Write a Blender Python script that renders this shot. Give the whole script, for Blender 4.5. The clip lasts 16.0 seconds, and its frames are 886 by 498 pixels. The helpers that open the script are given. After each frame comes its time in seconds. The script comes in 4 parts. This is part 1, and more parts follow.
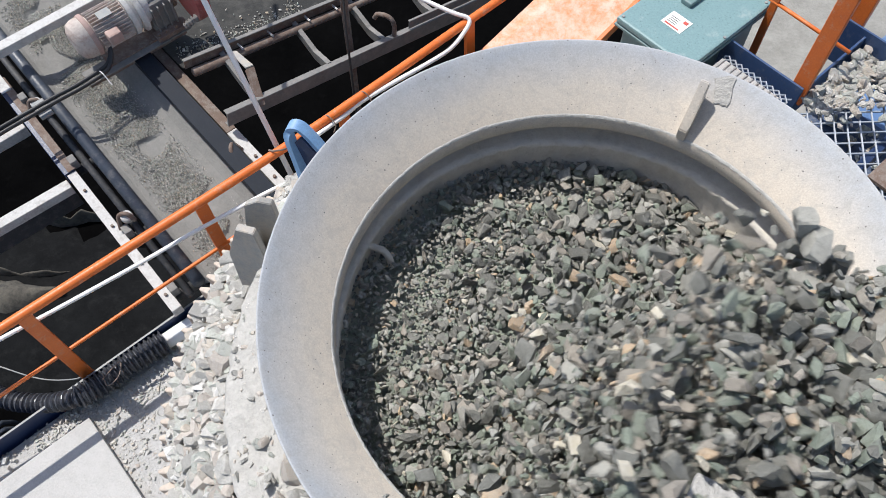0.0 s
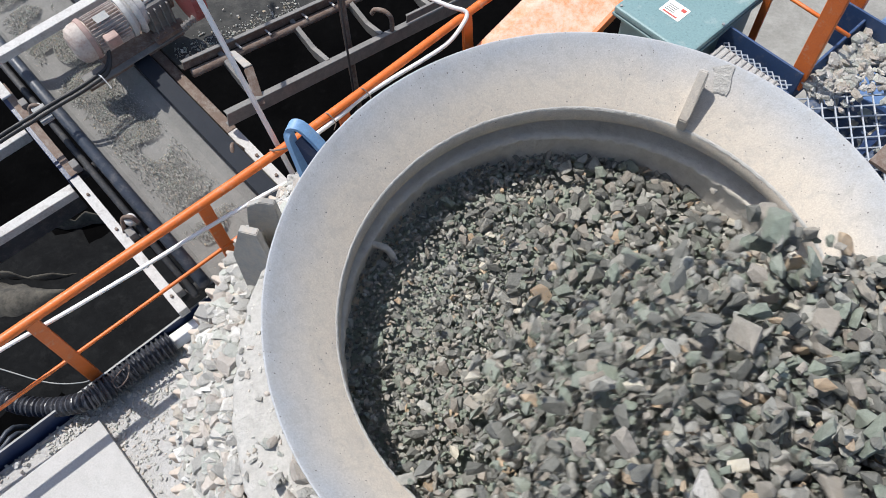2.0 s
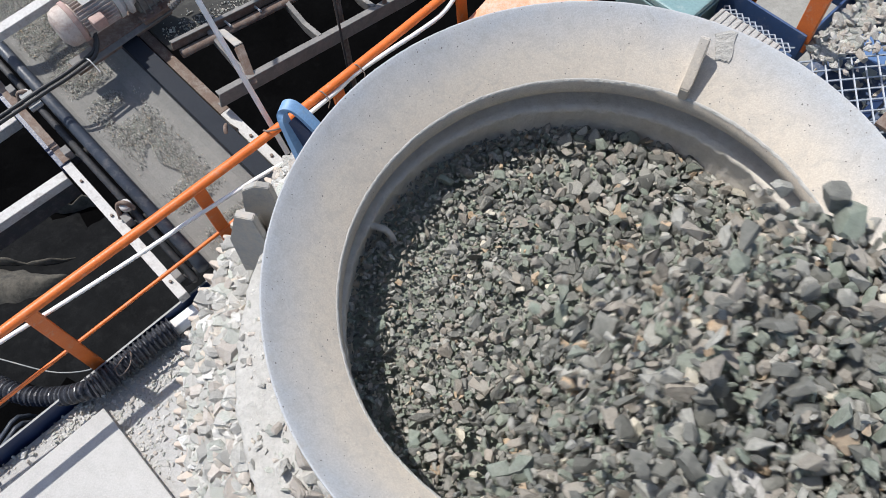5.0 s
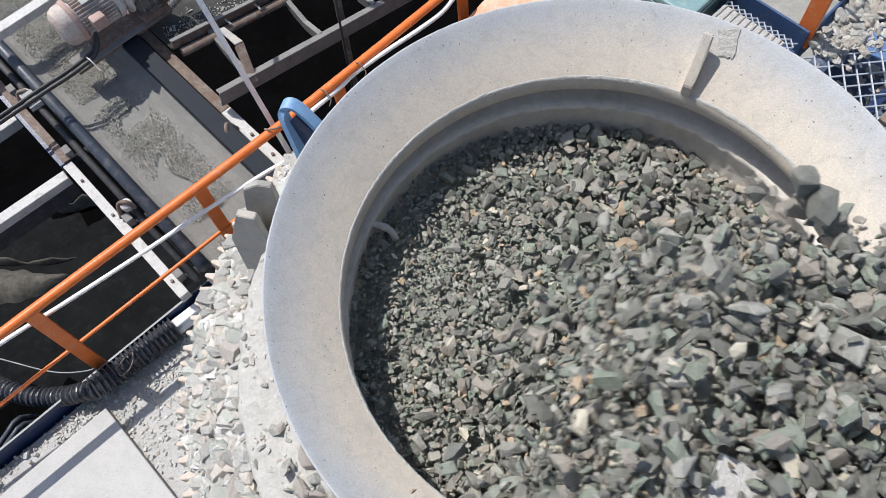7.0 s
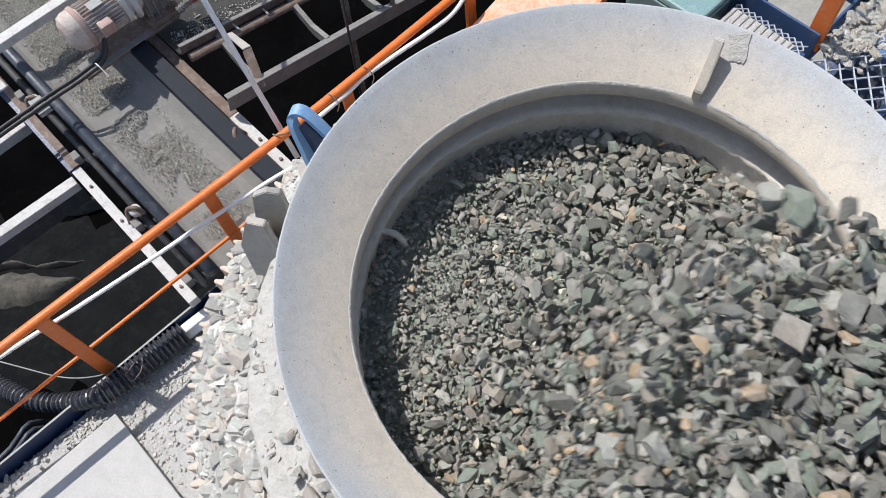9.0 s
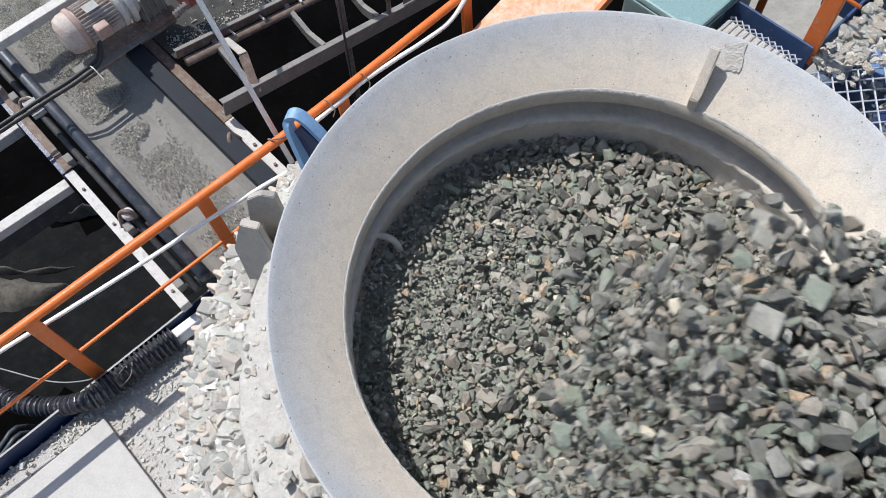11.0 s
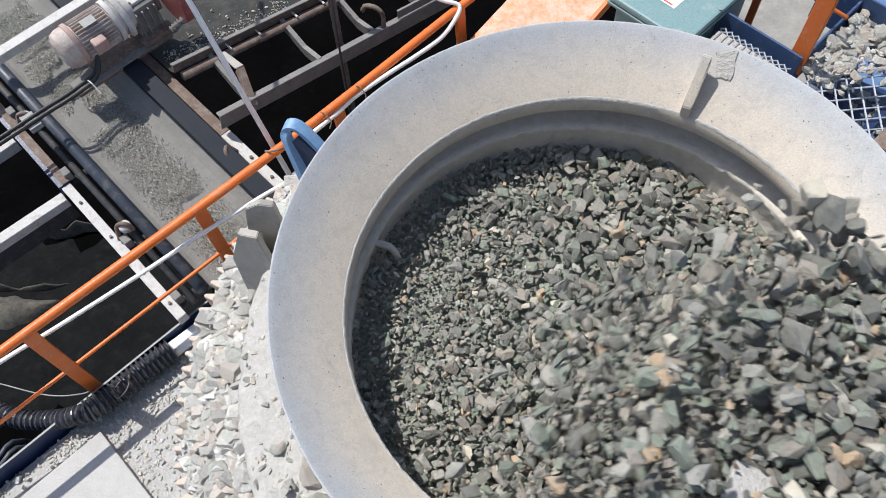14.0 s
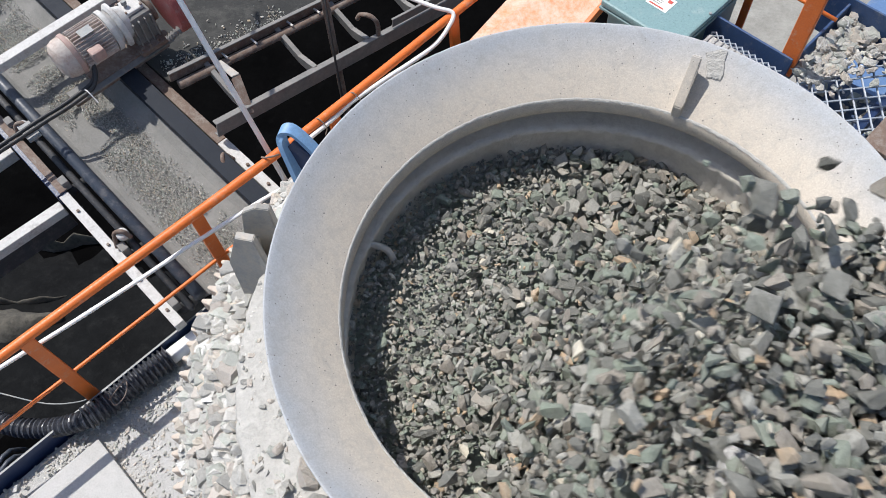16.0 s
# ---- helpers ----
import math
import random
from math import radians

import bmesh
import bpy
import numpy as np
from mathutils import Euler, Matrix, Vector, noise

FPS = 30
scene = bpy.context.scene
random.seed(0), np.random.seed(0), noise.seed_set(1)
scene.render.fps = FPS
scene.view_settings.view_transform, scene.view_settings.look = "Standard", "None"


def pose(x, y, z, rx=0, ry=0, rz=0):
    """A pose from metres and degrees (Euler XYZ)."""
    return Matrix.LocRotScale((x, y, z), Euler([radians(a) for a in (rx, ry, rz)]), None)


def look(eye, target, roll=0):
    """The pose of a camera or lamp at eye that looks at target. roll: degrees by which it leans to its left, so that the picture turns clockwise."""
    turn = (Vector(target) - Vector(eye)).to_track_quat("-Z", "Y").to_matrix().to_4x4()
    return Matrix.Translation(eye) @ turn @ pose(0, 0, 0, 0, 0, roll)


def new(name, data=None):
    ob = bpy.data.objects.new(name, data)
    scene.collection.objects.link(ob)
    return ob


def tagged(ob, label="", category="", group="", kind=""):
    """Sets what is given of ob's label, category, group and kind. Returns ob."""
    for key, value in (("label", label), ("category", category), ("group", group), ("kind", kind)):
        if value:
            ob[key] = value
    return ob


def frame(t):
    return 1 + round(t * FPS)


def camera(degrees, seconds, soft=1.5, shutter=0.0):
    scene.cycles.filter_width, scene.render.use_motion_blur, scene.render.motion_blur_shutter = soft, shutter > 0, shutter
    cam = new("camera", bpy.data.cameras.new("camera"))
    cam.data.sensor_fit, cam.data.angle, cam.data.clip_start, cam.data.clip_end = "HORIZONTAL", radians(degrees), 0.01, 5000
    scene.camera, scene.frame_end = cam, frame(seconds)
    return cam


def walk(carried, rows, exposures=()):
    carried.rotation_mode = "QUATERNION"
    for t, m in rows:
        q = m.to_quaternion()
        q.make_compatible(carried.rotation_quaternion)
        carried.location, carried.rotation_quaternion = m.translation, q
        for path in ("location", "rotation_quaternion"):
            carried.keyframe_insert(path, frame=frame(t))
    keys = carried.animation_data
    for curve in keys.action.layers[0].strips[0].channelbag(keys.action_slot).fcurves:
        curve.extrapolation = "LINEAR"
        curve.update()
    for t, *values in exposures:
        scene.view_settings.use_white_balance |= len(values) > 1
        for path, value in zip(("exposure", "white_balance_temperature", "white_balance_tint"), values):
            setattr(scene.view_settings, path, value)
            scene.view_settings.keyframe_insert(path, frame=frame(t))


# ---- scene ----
# Seconds, eye in metres, yaw to the left of +y, pitch and roll in degrees.
PATH = [
    (0.0, -0.568, -1.352, 2.738, 0.01, -60.58, -2.20),
    (0.5, -0.580, -1.350, 2.741, -0.13, -60.40, -2.35),
    (1.0, -0.569, -1.360, 2.740, -0.13, -60.35, -2.76),
    (1.5, -0.557, -1.355, 2.739, 0.31, -60.73, -3.54),
    (2.0, -0.555, -1.331, 2.759, 0.86, -61.28, -4.43),
    (2.5, -0.536, -1.294, 2.765, 2.13, -62.01, -5.73),
    (3.0, -0.551, -1.298, 2.758, 2.17, -62.24, -5.74),
    (3.5, -0.563, -1.290, 2.733, 1.66, -62.83, -5.67),
    (4.0, -0.546, -1.269, 2.731, 1.73, -63.49, -6.27),
    (6.5, -0.552, -1.251, 2.720, 1.40, -63.62, -6.99),
    (7.0, -0.556, -1.246, 2.718, 1.66, -63.72, -7.13),
    (7.5, -0.564, -1.237, 2.721, 2.64, -63.72, -7.95),
    (8.0, -0.570, -1.234, 2.710, 3.31, -63.69, -8.41),
    (8.5, -0.557, -1.213, 2.713, 3.55, -63.83, -8.73),
    (9.0, -0.569, -1.208, 2.725, 2.67, -63.73, -8.20),
    (11.5, -0.599, -1.257, 2.698, 0.53, -62.56, -5.50),
    (12.0, -0.605, -1.268, 2.703, 0.17, -62.35, -5.22),
    (12.5, -0.594, -1.269, 2.702, 0.37, -62.07, -5.43),
    (13.0, -0.589, -1.266, 2.707, 0.66, -61.83, -5.90),
    (13.5, -0.601, -1.277, 2.706, 0.20, -61.60, -5.73),
    (14.0, -0.622, -1.301, 2.705, -0.56, -61.50, -5.08),
    (14.5, -0.614, -1.328, 2.707, -0.71, -61.15, -5.12),
    (15.0, -0.635, -1.357, 2.698, -1.40, -60.57, -4.84),
    (15.5, -0.641, -1.368, 2.696, -1.53, -60.47, -4.76),
    (16.0, -0.612, -1.368, 2.697, -0.96, -60.49, -5.29),
]


def view(x, y, z, yaw, pitch, roll):
    a, b = radians(yaw), radians(pitch)
    ahead = Vector((-math.sin(a) * math.cos(b), math.cos(a) * math.cos(b), math.sin(b)))
    return look((x, y, z), Vector((x, y, z)) + ahead, roll)


cam = camera(58.8, 16.0, soft=0.5, shutter=0.24)
walk(cam, [(t, view(*row)) for t, *row in PATH], exposures=[(0, 0.0), (16, 0.0)])

# ---- light ----
SUN_WAY = Vector((0.385, -0.275, -1.0)).normalized()
world = bpy.data.worlds.new("sky")
scene.world = world
world.use_nodes = True
sky = world.node_tree.nodes.new("ShaderNodeTexSky")
sky.sky_type, sky.sun_disc = "NISHITA", False
sky.dust_density = 1.35
sky.sun_elevation = math.asin(-SUN_WAY.z)
sky.sun_rotation = math.atan2(-SUN_WAY.x, -SUN_WAY.y)
world.node_tree.links.new(sky.outputs[0], world.node_tree.nodes["Background"].inputs[0])
world.node_tree.nodes["Background"].inputs[1].default_value = 0.15
sun = new("sun", bpy.data.lights.new("sun", "SUN"))
sun.data.energy, sun.data.angle, sun.data.color = 4.7, radians(0.5), (1.0, 0.97, 0.93)
sun.matrix_world = look(-SUN_WAY * 20, (0, 0, 0))

# ---- materials ----


def nodes_of(name):
    m = bpy.data.materials.new(name)
    m.use_nodes = True
    nt = m.node_tree
    return m, nt, nt.nodes, nt.links, nt.nodes["Principled BSDF"]


def noise_node(nt, scale, detail=5.0, rough=0.6, coords=None, distort=0.0):
    n = nt.nodes.new("ShaderNodeTexNoise")
    n.inputs["Scale"].default_value, n.inputs["Detail"].default_value = scale, detail
    n.inputs["Roughness"].default_value, n.inputs["Distortion"].default_value = rough, distort
    if coords is not None:
        nt.links.new(coords, n.inputs["Vector"])
    return n


def ramp(nt, value, stops):
    r = nt.nodes.new("ShaderNodeValToRGB")
    el = r.color_ramp.elements
    while len(el) < len(stops):
        el.new(0.5)
    for e, (at, c) in zip(el, stops):
        e.position = at
        e.color = (*c, 1) if len(c) == 3 else c
    nt.links.new(value, r.inputs[0])
    return r


def grey(v):
    return (v, v, v)


def mixed(nt, fac, a, b, kind="MIX"):
    m = nt.nodes.new("ShaderNodeMix")
    m.data_type, m.blend_type = "RGBA", kind
    for sock, v in ((m.inputs[0], fac), (m.inputs[6], a), (m.inputs[7], b)):
        if hasattr(v, "is_output"):
            nt.links.new(v, sock)
        elif isinstance(v, (int, float)):
            sock.default_value = v
        else:
            sock.default_value = (*v, 1)
    return m.outputs[2]


def surface(name, base, second, scale=6.0, rough=0.7, metal=0.0, bump=0.15, fine=60.0, dust=None, dust_amount=0.5, spread=0.25):
    """A worn surface: two colours in large patches, fine grain, and dust or rust in spots."""
    m, nt, nodes, links, bsdf = nodes_of(name)
    tc = nodes.new("ShaderNodeTexCoord").outputs["Object"]
    big, small = noise_node(nt, scale, 6, 0.65, tc, 0.4), noise_node(nt, fine, 4, 0.7, tc)
    col = mixed(nt, ramp(nt, big.outputs[0], [(0.5 - spread, grey(0)), (0.5 + spread, grey(1))]).outputs[0], base, second)
    col = mixed(nt, 0.35, col, ramp(nt, small.outputs[0], [(0.3, grey(0.35)), (0.7, grey(0.75))]).outputs[0], "OVERLAY")
    r = ramp(nt, small.outputs[0], [(0.3, grey(max(rough - 0.12, 0.05))), (0.7, grey(min(rough + 0.12, 1)))]).outputs[0]
    if dust is not None:
        spots = noise_node(nt, scale * 2.3, 9, 0.8, tc, 0.15)
        edge = 0.72 - 0.4 * dust_amount
        mask = ramp(nt, spots.outputs[0], [(edge - 0.09, grey(0)), (edge + 0.13, grey(0.9))]).outputs[0]
        col = mixed(nt, mask, col, dust)
        r = mixed(nt, mask, r, grey(0.9))
    links.new(col, bsdf.inputs["Base Color"])
    links.new(r, bsdf.inputs["Roughness"])
    bsdf.inputs["Metallic"].default_value = metal
    b = nodes.new("ShaderNodeBump")
    b.inputs["Strength"].default_value, b.inputs["Distance"].default_value = bump, 0.01
    links.new(small.outputs[0], b.inputs["Height"])
    links.new(b.outputs[0], bsdf.inputs["Normal"])
    return m


def stone_material(name, dark, light, tan, pale, tan_share=0.04, pale_share=0.015, tint=1.0):
    """Broken rock: each piece its own grey, a few tan and pale ones."""
    m, nt, nodes, links, bsdf = nodes_of(name)
    tc = nodes.new("ShaderNodeTexCoord").outputs["Object"]
    isl = nodes.new("ShaderNodeNewGeometry").outputs["Random Per Island"]
    obj = nodes.new("ShaderNodeObjectInfo").outputs["Random"]
    add = nodes.new("ShaderNodeMath")
    add.operation = "ADD"
    links.new(isl, add.inputs[0]), links.new(obj, add.inputs[1])
    fr = nodes.new("ShaderNodeMath")
    fr.operation = "FRACT"
    links.new(add.outputs[0], fr.inputs[0])
    a = 1 - tan_share - pale_share
    green = tuple(dark[k] * 0.6 + light[k] * (0.4 + tint * (-0.07, 0.02, -0.04)[k]) for k in range(3))
    warm = (light[0] * 0.86, light[1] * 0.79, light[2] * 0.75)
    r = ramp(nt, fr.outputs[0], [(0.0, dark), (a * 0.3, light), (a * 0.5, green), (a * 0.72, warm), (a * 0.9, dark), (a, tan), (1 - pale_share, pale)])
    r.color_ramp.interpolation = "CONSTANT"
    r2 = ramp(nt, fr.outputs[0], [(0.0, light), (0.35, dark), (0.65, light), (0.8, dark), (1.0, light)])
    grain = noise_node(nt, 55, 8, 0.8, tc, 0.3)
    patch = noise_node(nt, 11, 4, 0.6, tc)
    col = mixed(nt, ramp(nt, patch.outputs[0], [(0.4, grey(0)), (0.75, grey(0.6))]).outputs[0], r.outputs[0], r2.outputs[0])
    col = mixed(nt, 0.45, col, ramp(nt, grain.outputs[0], [(0.3, grey(0.3)), (0.7, grey(0.75))]).outputs[0], "OVERLAY")
    links.new(col, bsdf.inputs["Base Color"])
    bsdf.inputs["Roughness"].default_value = 0.85
    b = nodes.new("ShaderNodeBump")
    b.inputs["Strength"].default_value, b.inputs["Distance"].default_value = 0.85, 0.016
    links.new(grain.outputs[0], b.inputs["Height"])
    links.new(b.outputs[0], bsdf.inputs["Normal"])
    return m


def bowl_material():
    """Steel funnel under fine beige dust, thinner towards the bluish outer edge, with small pits."""
    m, nt, nodes, links, bsdf = nodes_of("dusty_steel_funnel")
    tc = nodes.new("ShaderNodeTexCoord").outputs["Object"]
    sep = nodes.new("ShaderNodeVectorMath")
    sep.operation = "LENGTH"
    flat = nodes.new("ShaderNodeVectorMath")
    flat.operation = "MULTIPLY"
    flat.inputs[1].default_value = (1, 1, 0)
    links.new(tc, flat.inputs[0]), links.new(flat.outputs[0], sep.inputs[0])
    cloud = noise_node(nt, 3.2, 6, 0.6, tc, 0.5)
    warp = nodes.new("ShaderNodeMath")
    warp.operation = "MULTIPLY_ADD"
    warp.inputs[1].default_value = 0.146
    links.new(cloud.outputs[0], warp.inputs[0]), links.new(sep.outputs["Value"], warp.inputs[2])
    zone = ramp(nt, warp.outputs[0], [(0.0, (0.55, 0.475, 0.385)), (0.5, (0.545, 0.49, 0.42)), (0.95, (0.40, 0.415, 0.435))])
    mp = nodes.new("ShaderNodeMapRange")
    mp.inputs["From Min"].default_value, mp.inputs["From Max"].default_value = 1.05, 1.37
    links.new(warp.outputs[0], mp.inputs["Value"])
    links.new(mp.outputs[0], zone.inputs[0])
    grain = noise_node(nt, 130, 5, 0.75, tc)
    col = mixed(nt, 0.5, zone.outputs[0], ramp(nt, grain.outputs[0], [(0.3, grey(0.35)), (0.7, grey(0.7))]).outputs[0], "OVERLAY")
    streak = noise_node(nt, 14, 7, 0.7, tc, 1.0)
    col = mixed(nt, ramp(nt, streak.outputs[0], [(0.46, grey(0)), (0.75, grey(0.55))]).outputs[0], col, (0.33, 0.315, 0.295))
    vor = nodes.new("ShaderNodeTexVoronoi")
    vor.inputs["Scale"].default_value, vor.inputs["Randomness"].default_value = 55.0, 1.0
    links.new(tc, vor.inputs["Vector"])
    pick = nodes.new("ShaderNodeSeparateColor")
    links.new(vor.outputs["Color"], pick.inputs[0])
    size = ramp(nt, pick.outputs[0], [(0.5, grey(0.0)), (0.51, grey(0.07)), (0.93, grey(0.12)), (1.0, grey(0.22))])
    less = nodes.new("ShaderNodeMath")
    less.operation = "LESS_THAN"
    links.new(vor.outputs["Distance"], less.inputs[0]), links.new(size.outputs[0], less.inputs[1])
    col = mixed(nt, less.outputs[0], col, (0.16, 0.15, 0.145))
    links.new(col, bsdf.inputs["Base Color"])
    bsdf.inputs["Roughness"].default_value = 0.72
    b = nodes.new("ShaderNodeBump")
    b.inputs["Strength"].default_value, b.inputs["Distance"].default_value = 0.25, 0.006
    links.new(grain.outputs[0], b.inputs["Height"])
    links.new(b.outputs[0], bsdf.inputs["Normal"])
    return m


STEEL_DUST = bowl_material()
LINER = surface("worn_liner", (0.48, 0.44, 0.38), (0.62, 0.575, 0.51), 3, 0.8, 0.0, 0.9, 22, (0.64, 0.595, 0.53), 0.45)
ROCK = stone_material("crushed_rock", (0.20, 0.20, 0.178), (0.475, 0.463, 0.412), (0.60, 0.44, 0.29), (0.72, 0.66, 0.53), 0.03, 0.02)
DUSTY_ROCK = stone_material("dusty_rock", (0.47, 0.458, 0.425), (0.67, 0.648, 0.602), (0.62, 0.55, 0.46), (0.74, 0.725, 0.69), 0.09, 0.06, 0.5)
GRAVEL = stone_material("belt_gravel_stone", (0.34, 0.335, 0.305), (0.55, 0.535, 0.49), (0.50, 0.40, 0.28), (0.58, 0.55, 0.5), 0.08, 0.04)
ORANGE = surface("orange_paint", (0.72, 0.17, 0.028), (0.62, 0.13, 0.022), 7, 0.45, 0.0, 0.08, 90, (0.55, 0.38, 0.27), 0.22)
ORANGE_WORN = surface("scuffed_orange_sheet", (0.76, 0.17, 0.03), (0.74, 0.25, 0.10), 3, 0.45, 0.0, 0.05, 50, (0.72, 0.56, 0.46), 0.62)
NAVY = surface("navy_paint", (0.010, 0.024, 0.075), (0.016, 0.034, 0.09), 8, 0.4, 0.0, 0.08, 80, (0.16, 0.17, 0.2), 0.12)
LIGHT_BLUE = surface("light_blue_paint", (0.15, 0.29, 0.50), (0.19, 0.33, 0.52), 9, 0.5, 0.0, 0.08, 80, (0.36, 0.38, 0.4), 0.2)
TEAL = surface("teal_enamel", (0.17, 0.275, 0.28), (0.20, 0.305, 0.31), 3, 0.35, 0.0, 0.04, 70, (0.42, 0.47, 0.47), 0.16)
TEAL_DARK = surface("teal_enamel_side", (0.14, 0.22, 0.225), (0.16, 0.24, 0.24), 5, 0.5, 0.0, 0.05, 70, (0.3, 0.33, 0.32), 0.2)
GALV = surface("galvanised_plate", (0.20, 0.215, 0.22), (0.29, 0.295, 0.29), 9, 0.6, 0.15, 0.15, 70, (0.45, 0.42, 0.38), 0.35)
RUSTY = surface("rusty_steel", (0.13, 0.085, 0.065), (0.19, 0.14, 0.11), 8, 0.8, 0.0, 0.25, 60, (0.3, 0.27, 0.24), 0.4)
FRAME_STEEL = surface("dusty_frame_steel", (0.50, 0.49, 0.47), (0.59, 0.575, 0.55), 5, 0.75, 0.0, 0.12, 60, (0.3, 0.27, 0.25), 0.3)
DARK_STEEL = surface("dark_steel", (0.035, 0.037, 0.042), (0.06, 0.06, 0.062), 6, 0.65, 0.0, 0.15, 60, (0.15, 0.14, 0.13), 0.3)
BLUE_STEEL = surface("blue_grey_steel", (0.032, 0.042, 0.06), (0.055, 0.065, 0.085), 6, 0.45, 0.0, 0.1, 60, (0.19, 0.185, 0.18), 0.3)
BELT_RUBBER = surface("dusty_belt_rubber", (0.165, 0.162, 0.152), (0.225, 0.22, 0.205), 2.2, 0.9, 0.0, 0.4, 70, (0.27, 0.262, 0.245), 0.42)
WORN_BELT = surface("worn_dark_belt", (0.018, 0.0185, 0.018), (0.04, 0.039, 0.036), 1.8, 0.9, 0.0, 0.4, 50, (0.09, 0.087, 0.078), 0.35)
MID_STEEL = surface("grimy_frame_steel", (0.15, 0.146, 0.141), (0.225, 0.218, 0.207), 7, 0.75, 0.0, 0.2, 50, (0.28, 0.26, 0.24), 0.4)
HOSE_BLACK = surface("black_hose", (0.032, 0.034, 0.042), (0.05, 0.052, 0.06), 9, 0.3, 0.0, 0.05, 80, (0.2, 0.2, 0.2), 0.2)
CABLE_BLACK = surface("black_cable", (0.025, 0.025, 0.027), (0.04, 0.04, 0.04), 9, 0.5)
CABLE_WHITE = surface("white_cable", (0.78, 0.77, 0.75), (0.84, 0.83, 0.81), 9, 0.5, 0.0, 0.04, 80, (0.62, 0.6, 0.56), 0.18)
ROPE_WHITE = surface("white_nylon_rope", (0.86, 0.86, 0.85), (0.9, 0.9, 0.89), 9, 0.6, 0.0, 0.1, 90)
CONCRETE = surface("dusty_slab", (0.385, 0.377, 0.36), (0.45, 0.442, 0.425), 2.5, 0.9, 0.0, 0.25, 90, (0.50, 0.492, 0.475), 0.4)
DUST = surface("rock_dust", (0.36, 0.347, 0.322), (0.46, 0.447, 0.42), 9, 0.95, 0.0, 1.0, 45, (0.52, 0.507, 0.475), 0.4)
GRIT = surface("grey_grit", (0.40, 0.394, 0.38), (0.49, 0.482, 0.467), 9, 0.95, 0.0, 1.0, 90, (0.56, 0.55, 0.535), 0.4)
# Near-black base carries the pit's deep shade as well as wet mud.
PIT_SOIL = surface("wet_mud_with_pit_shade", (0.0016, 0.0016, 0.0017), (0.0032, 0.0032, 0.0033), 1.6, 0.9, 0.0, 0.9, 14, (0.006, 0.006, 0.0062), 0.2)
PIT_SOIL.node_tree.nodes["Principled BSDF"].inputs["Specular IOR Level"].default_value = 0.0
# Mud only a little lighter: the pit's shade is in this colour too.
PIT_MUD = surface("shade_toned_pit_mud", (0.0075, 0.0078, 0.0082), (0.013, 0.0135, 0.014), 2.2, 0.95, 0.0, 1.0, 16, (0.022, 0.0225, 0.0225), 0.3)
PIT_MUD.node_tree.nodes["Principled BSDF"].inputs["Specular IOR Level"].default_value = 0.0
SKIRT = surface("dark_skirt_steel", (0.014, 0.018, 0.026), (0.022, 0.027, 0.036), 6, 0.55, 0.0, 0.12, 60, (0.035, 0.037, 0.042), 0.2)
SKIRT.node_tree.nodes["Principled BSDF"].inputs["Specular IOR Level"].default_value = 0.15
SAND = surface("sand_spill", (0.075, 0.068, 0.055), (0.12, 0.108, 0.086), 5, 0.95, 0.0, 1.0, 30, (0.03, 0.028, 0.026), 0.5)
YARD = surface("yard_concrete", (0.20, 0.195, 0.175), (0.28, 0.27, 0.245), 2.2, 0.9, 0.0, 0.6, 30, (0.34, 0.33, 0.30), 0.45)
MOTOR_PAINT = surface("dusty_motor_paint", (0.47, 0.40, 0.355), (0.58, 0.52, 0.47), 6, 0.75, 0.0, 0.2, 60, (0.33, 0.22, 0.18), 0.42)
RED_PAINT = surface("faded_red_paint", (0.26, 0.045, 0.045), (0.3, 0.1, 0.09), 6, 0.6, 0.0, 0.1, 60, (0.36, 0.27, 0.25), 0.3)
PINK_PAINT = surface("faded_pink_paint", (0.40, 0.25, 0.215), (0.44, 0.32, 0.28), 8, 0.65, 0.0, 0.15, 60, (0.33, 0.27, 0.24), 0.4)
TOOTH = surface("dusty_gear_tooth", (0.50, 0.40, 0.32), (0.56, 0.48, 0.405), 8, 0.9, 0.0, 0.3, 60, (0.56, 0.53, 0.48), 0.5)
PAPER = surface("paper_label", (0.72, 0.72, 0.68), (0.78, 0.77, 0.73), 9, 0.6, 0.0, 0.02)
RED_INK = surface("red_ink", (0.5, 0.07, 0.05), (0.55, 0.1, 0.08), 9, 0.6, 0.0, 0.02)
DARK_INK = surface("dark_ink", (0.1, 0.1, 0.1), (0.14, 0.14, 0.14), 9, 0.6, 0.0, 0.02)
LIGHT_NAVY = surface("dusty_navy_tray", (0.03, 0.055, 0.12), (0.06, 0.09, 0.16), 6, 0.6, 0.0, 0.1, 60, (0.28, 0.28, 0.28), 0.35)
BRACKET_STEEL = surface("dusty_bracket_steel", (0.27, 0.275, 0.27), (0.36, 0.35, 0.33), 7, 0.65, 0.0, 0.25, 60, (0.45, 0.40, 0.34), 0.6)
MESH_STEEL = surface("pale_blue_mesh_steel", (0.30, 0.35, 0.42), (0.40, 0.43, 0.47), 9, 0.5, 0.0, 0.1, 80, (0.5, 0.48, 0.45), 0.3)
WALK_BLUE = surface("dusty_walkway_blue", (0.028, 0.062, 0.15), (0.04, 0.08, 0.175), 6, 0.5, 0.0, 0.1, 60, (0.2, 0.21, 0.23), 0.25)
BLUE_SHEET = surface("blue_sheet", (0.085, 0.16, 0.32), (0.11, 0.19, 0.34), 5, 0.5, 0.0, 0.08, 60, (0.3, 0.3, 0.3), 0.2)

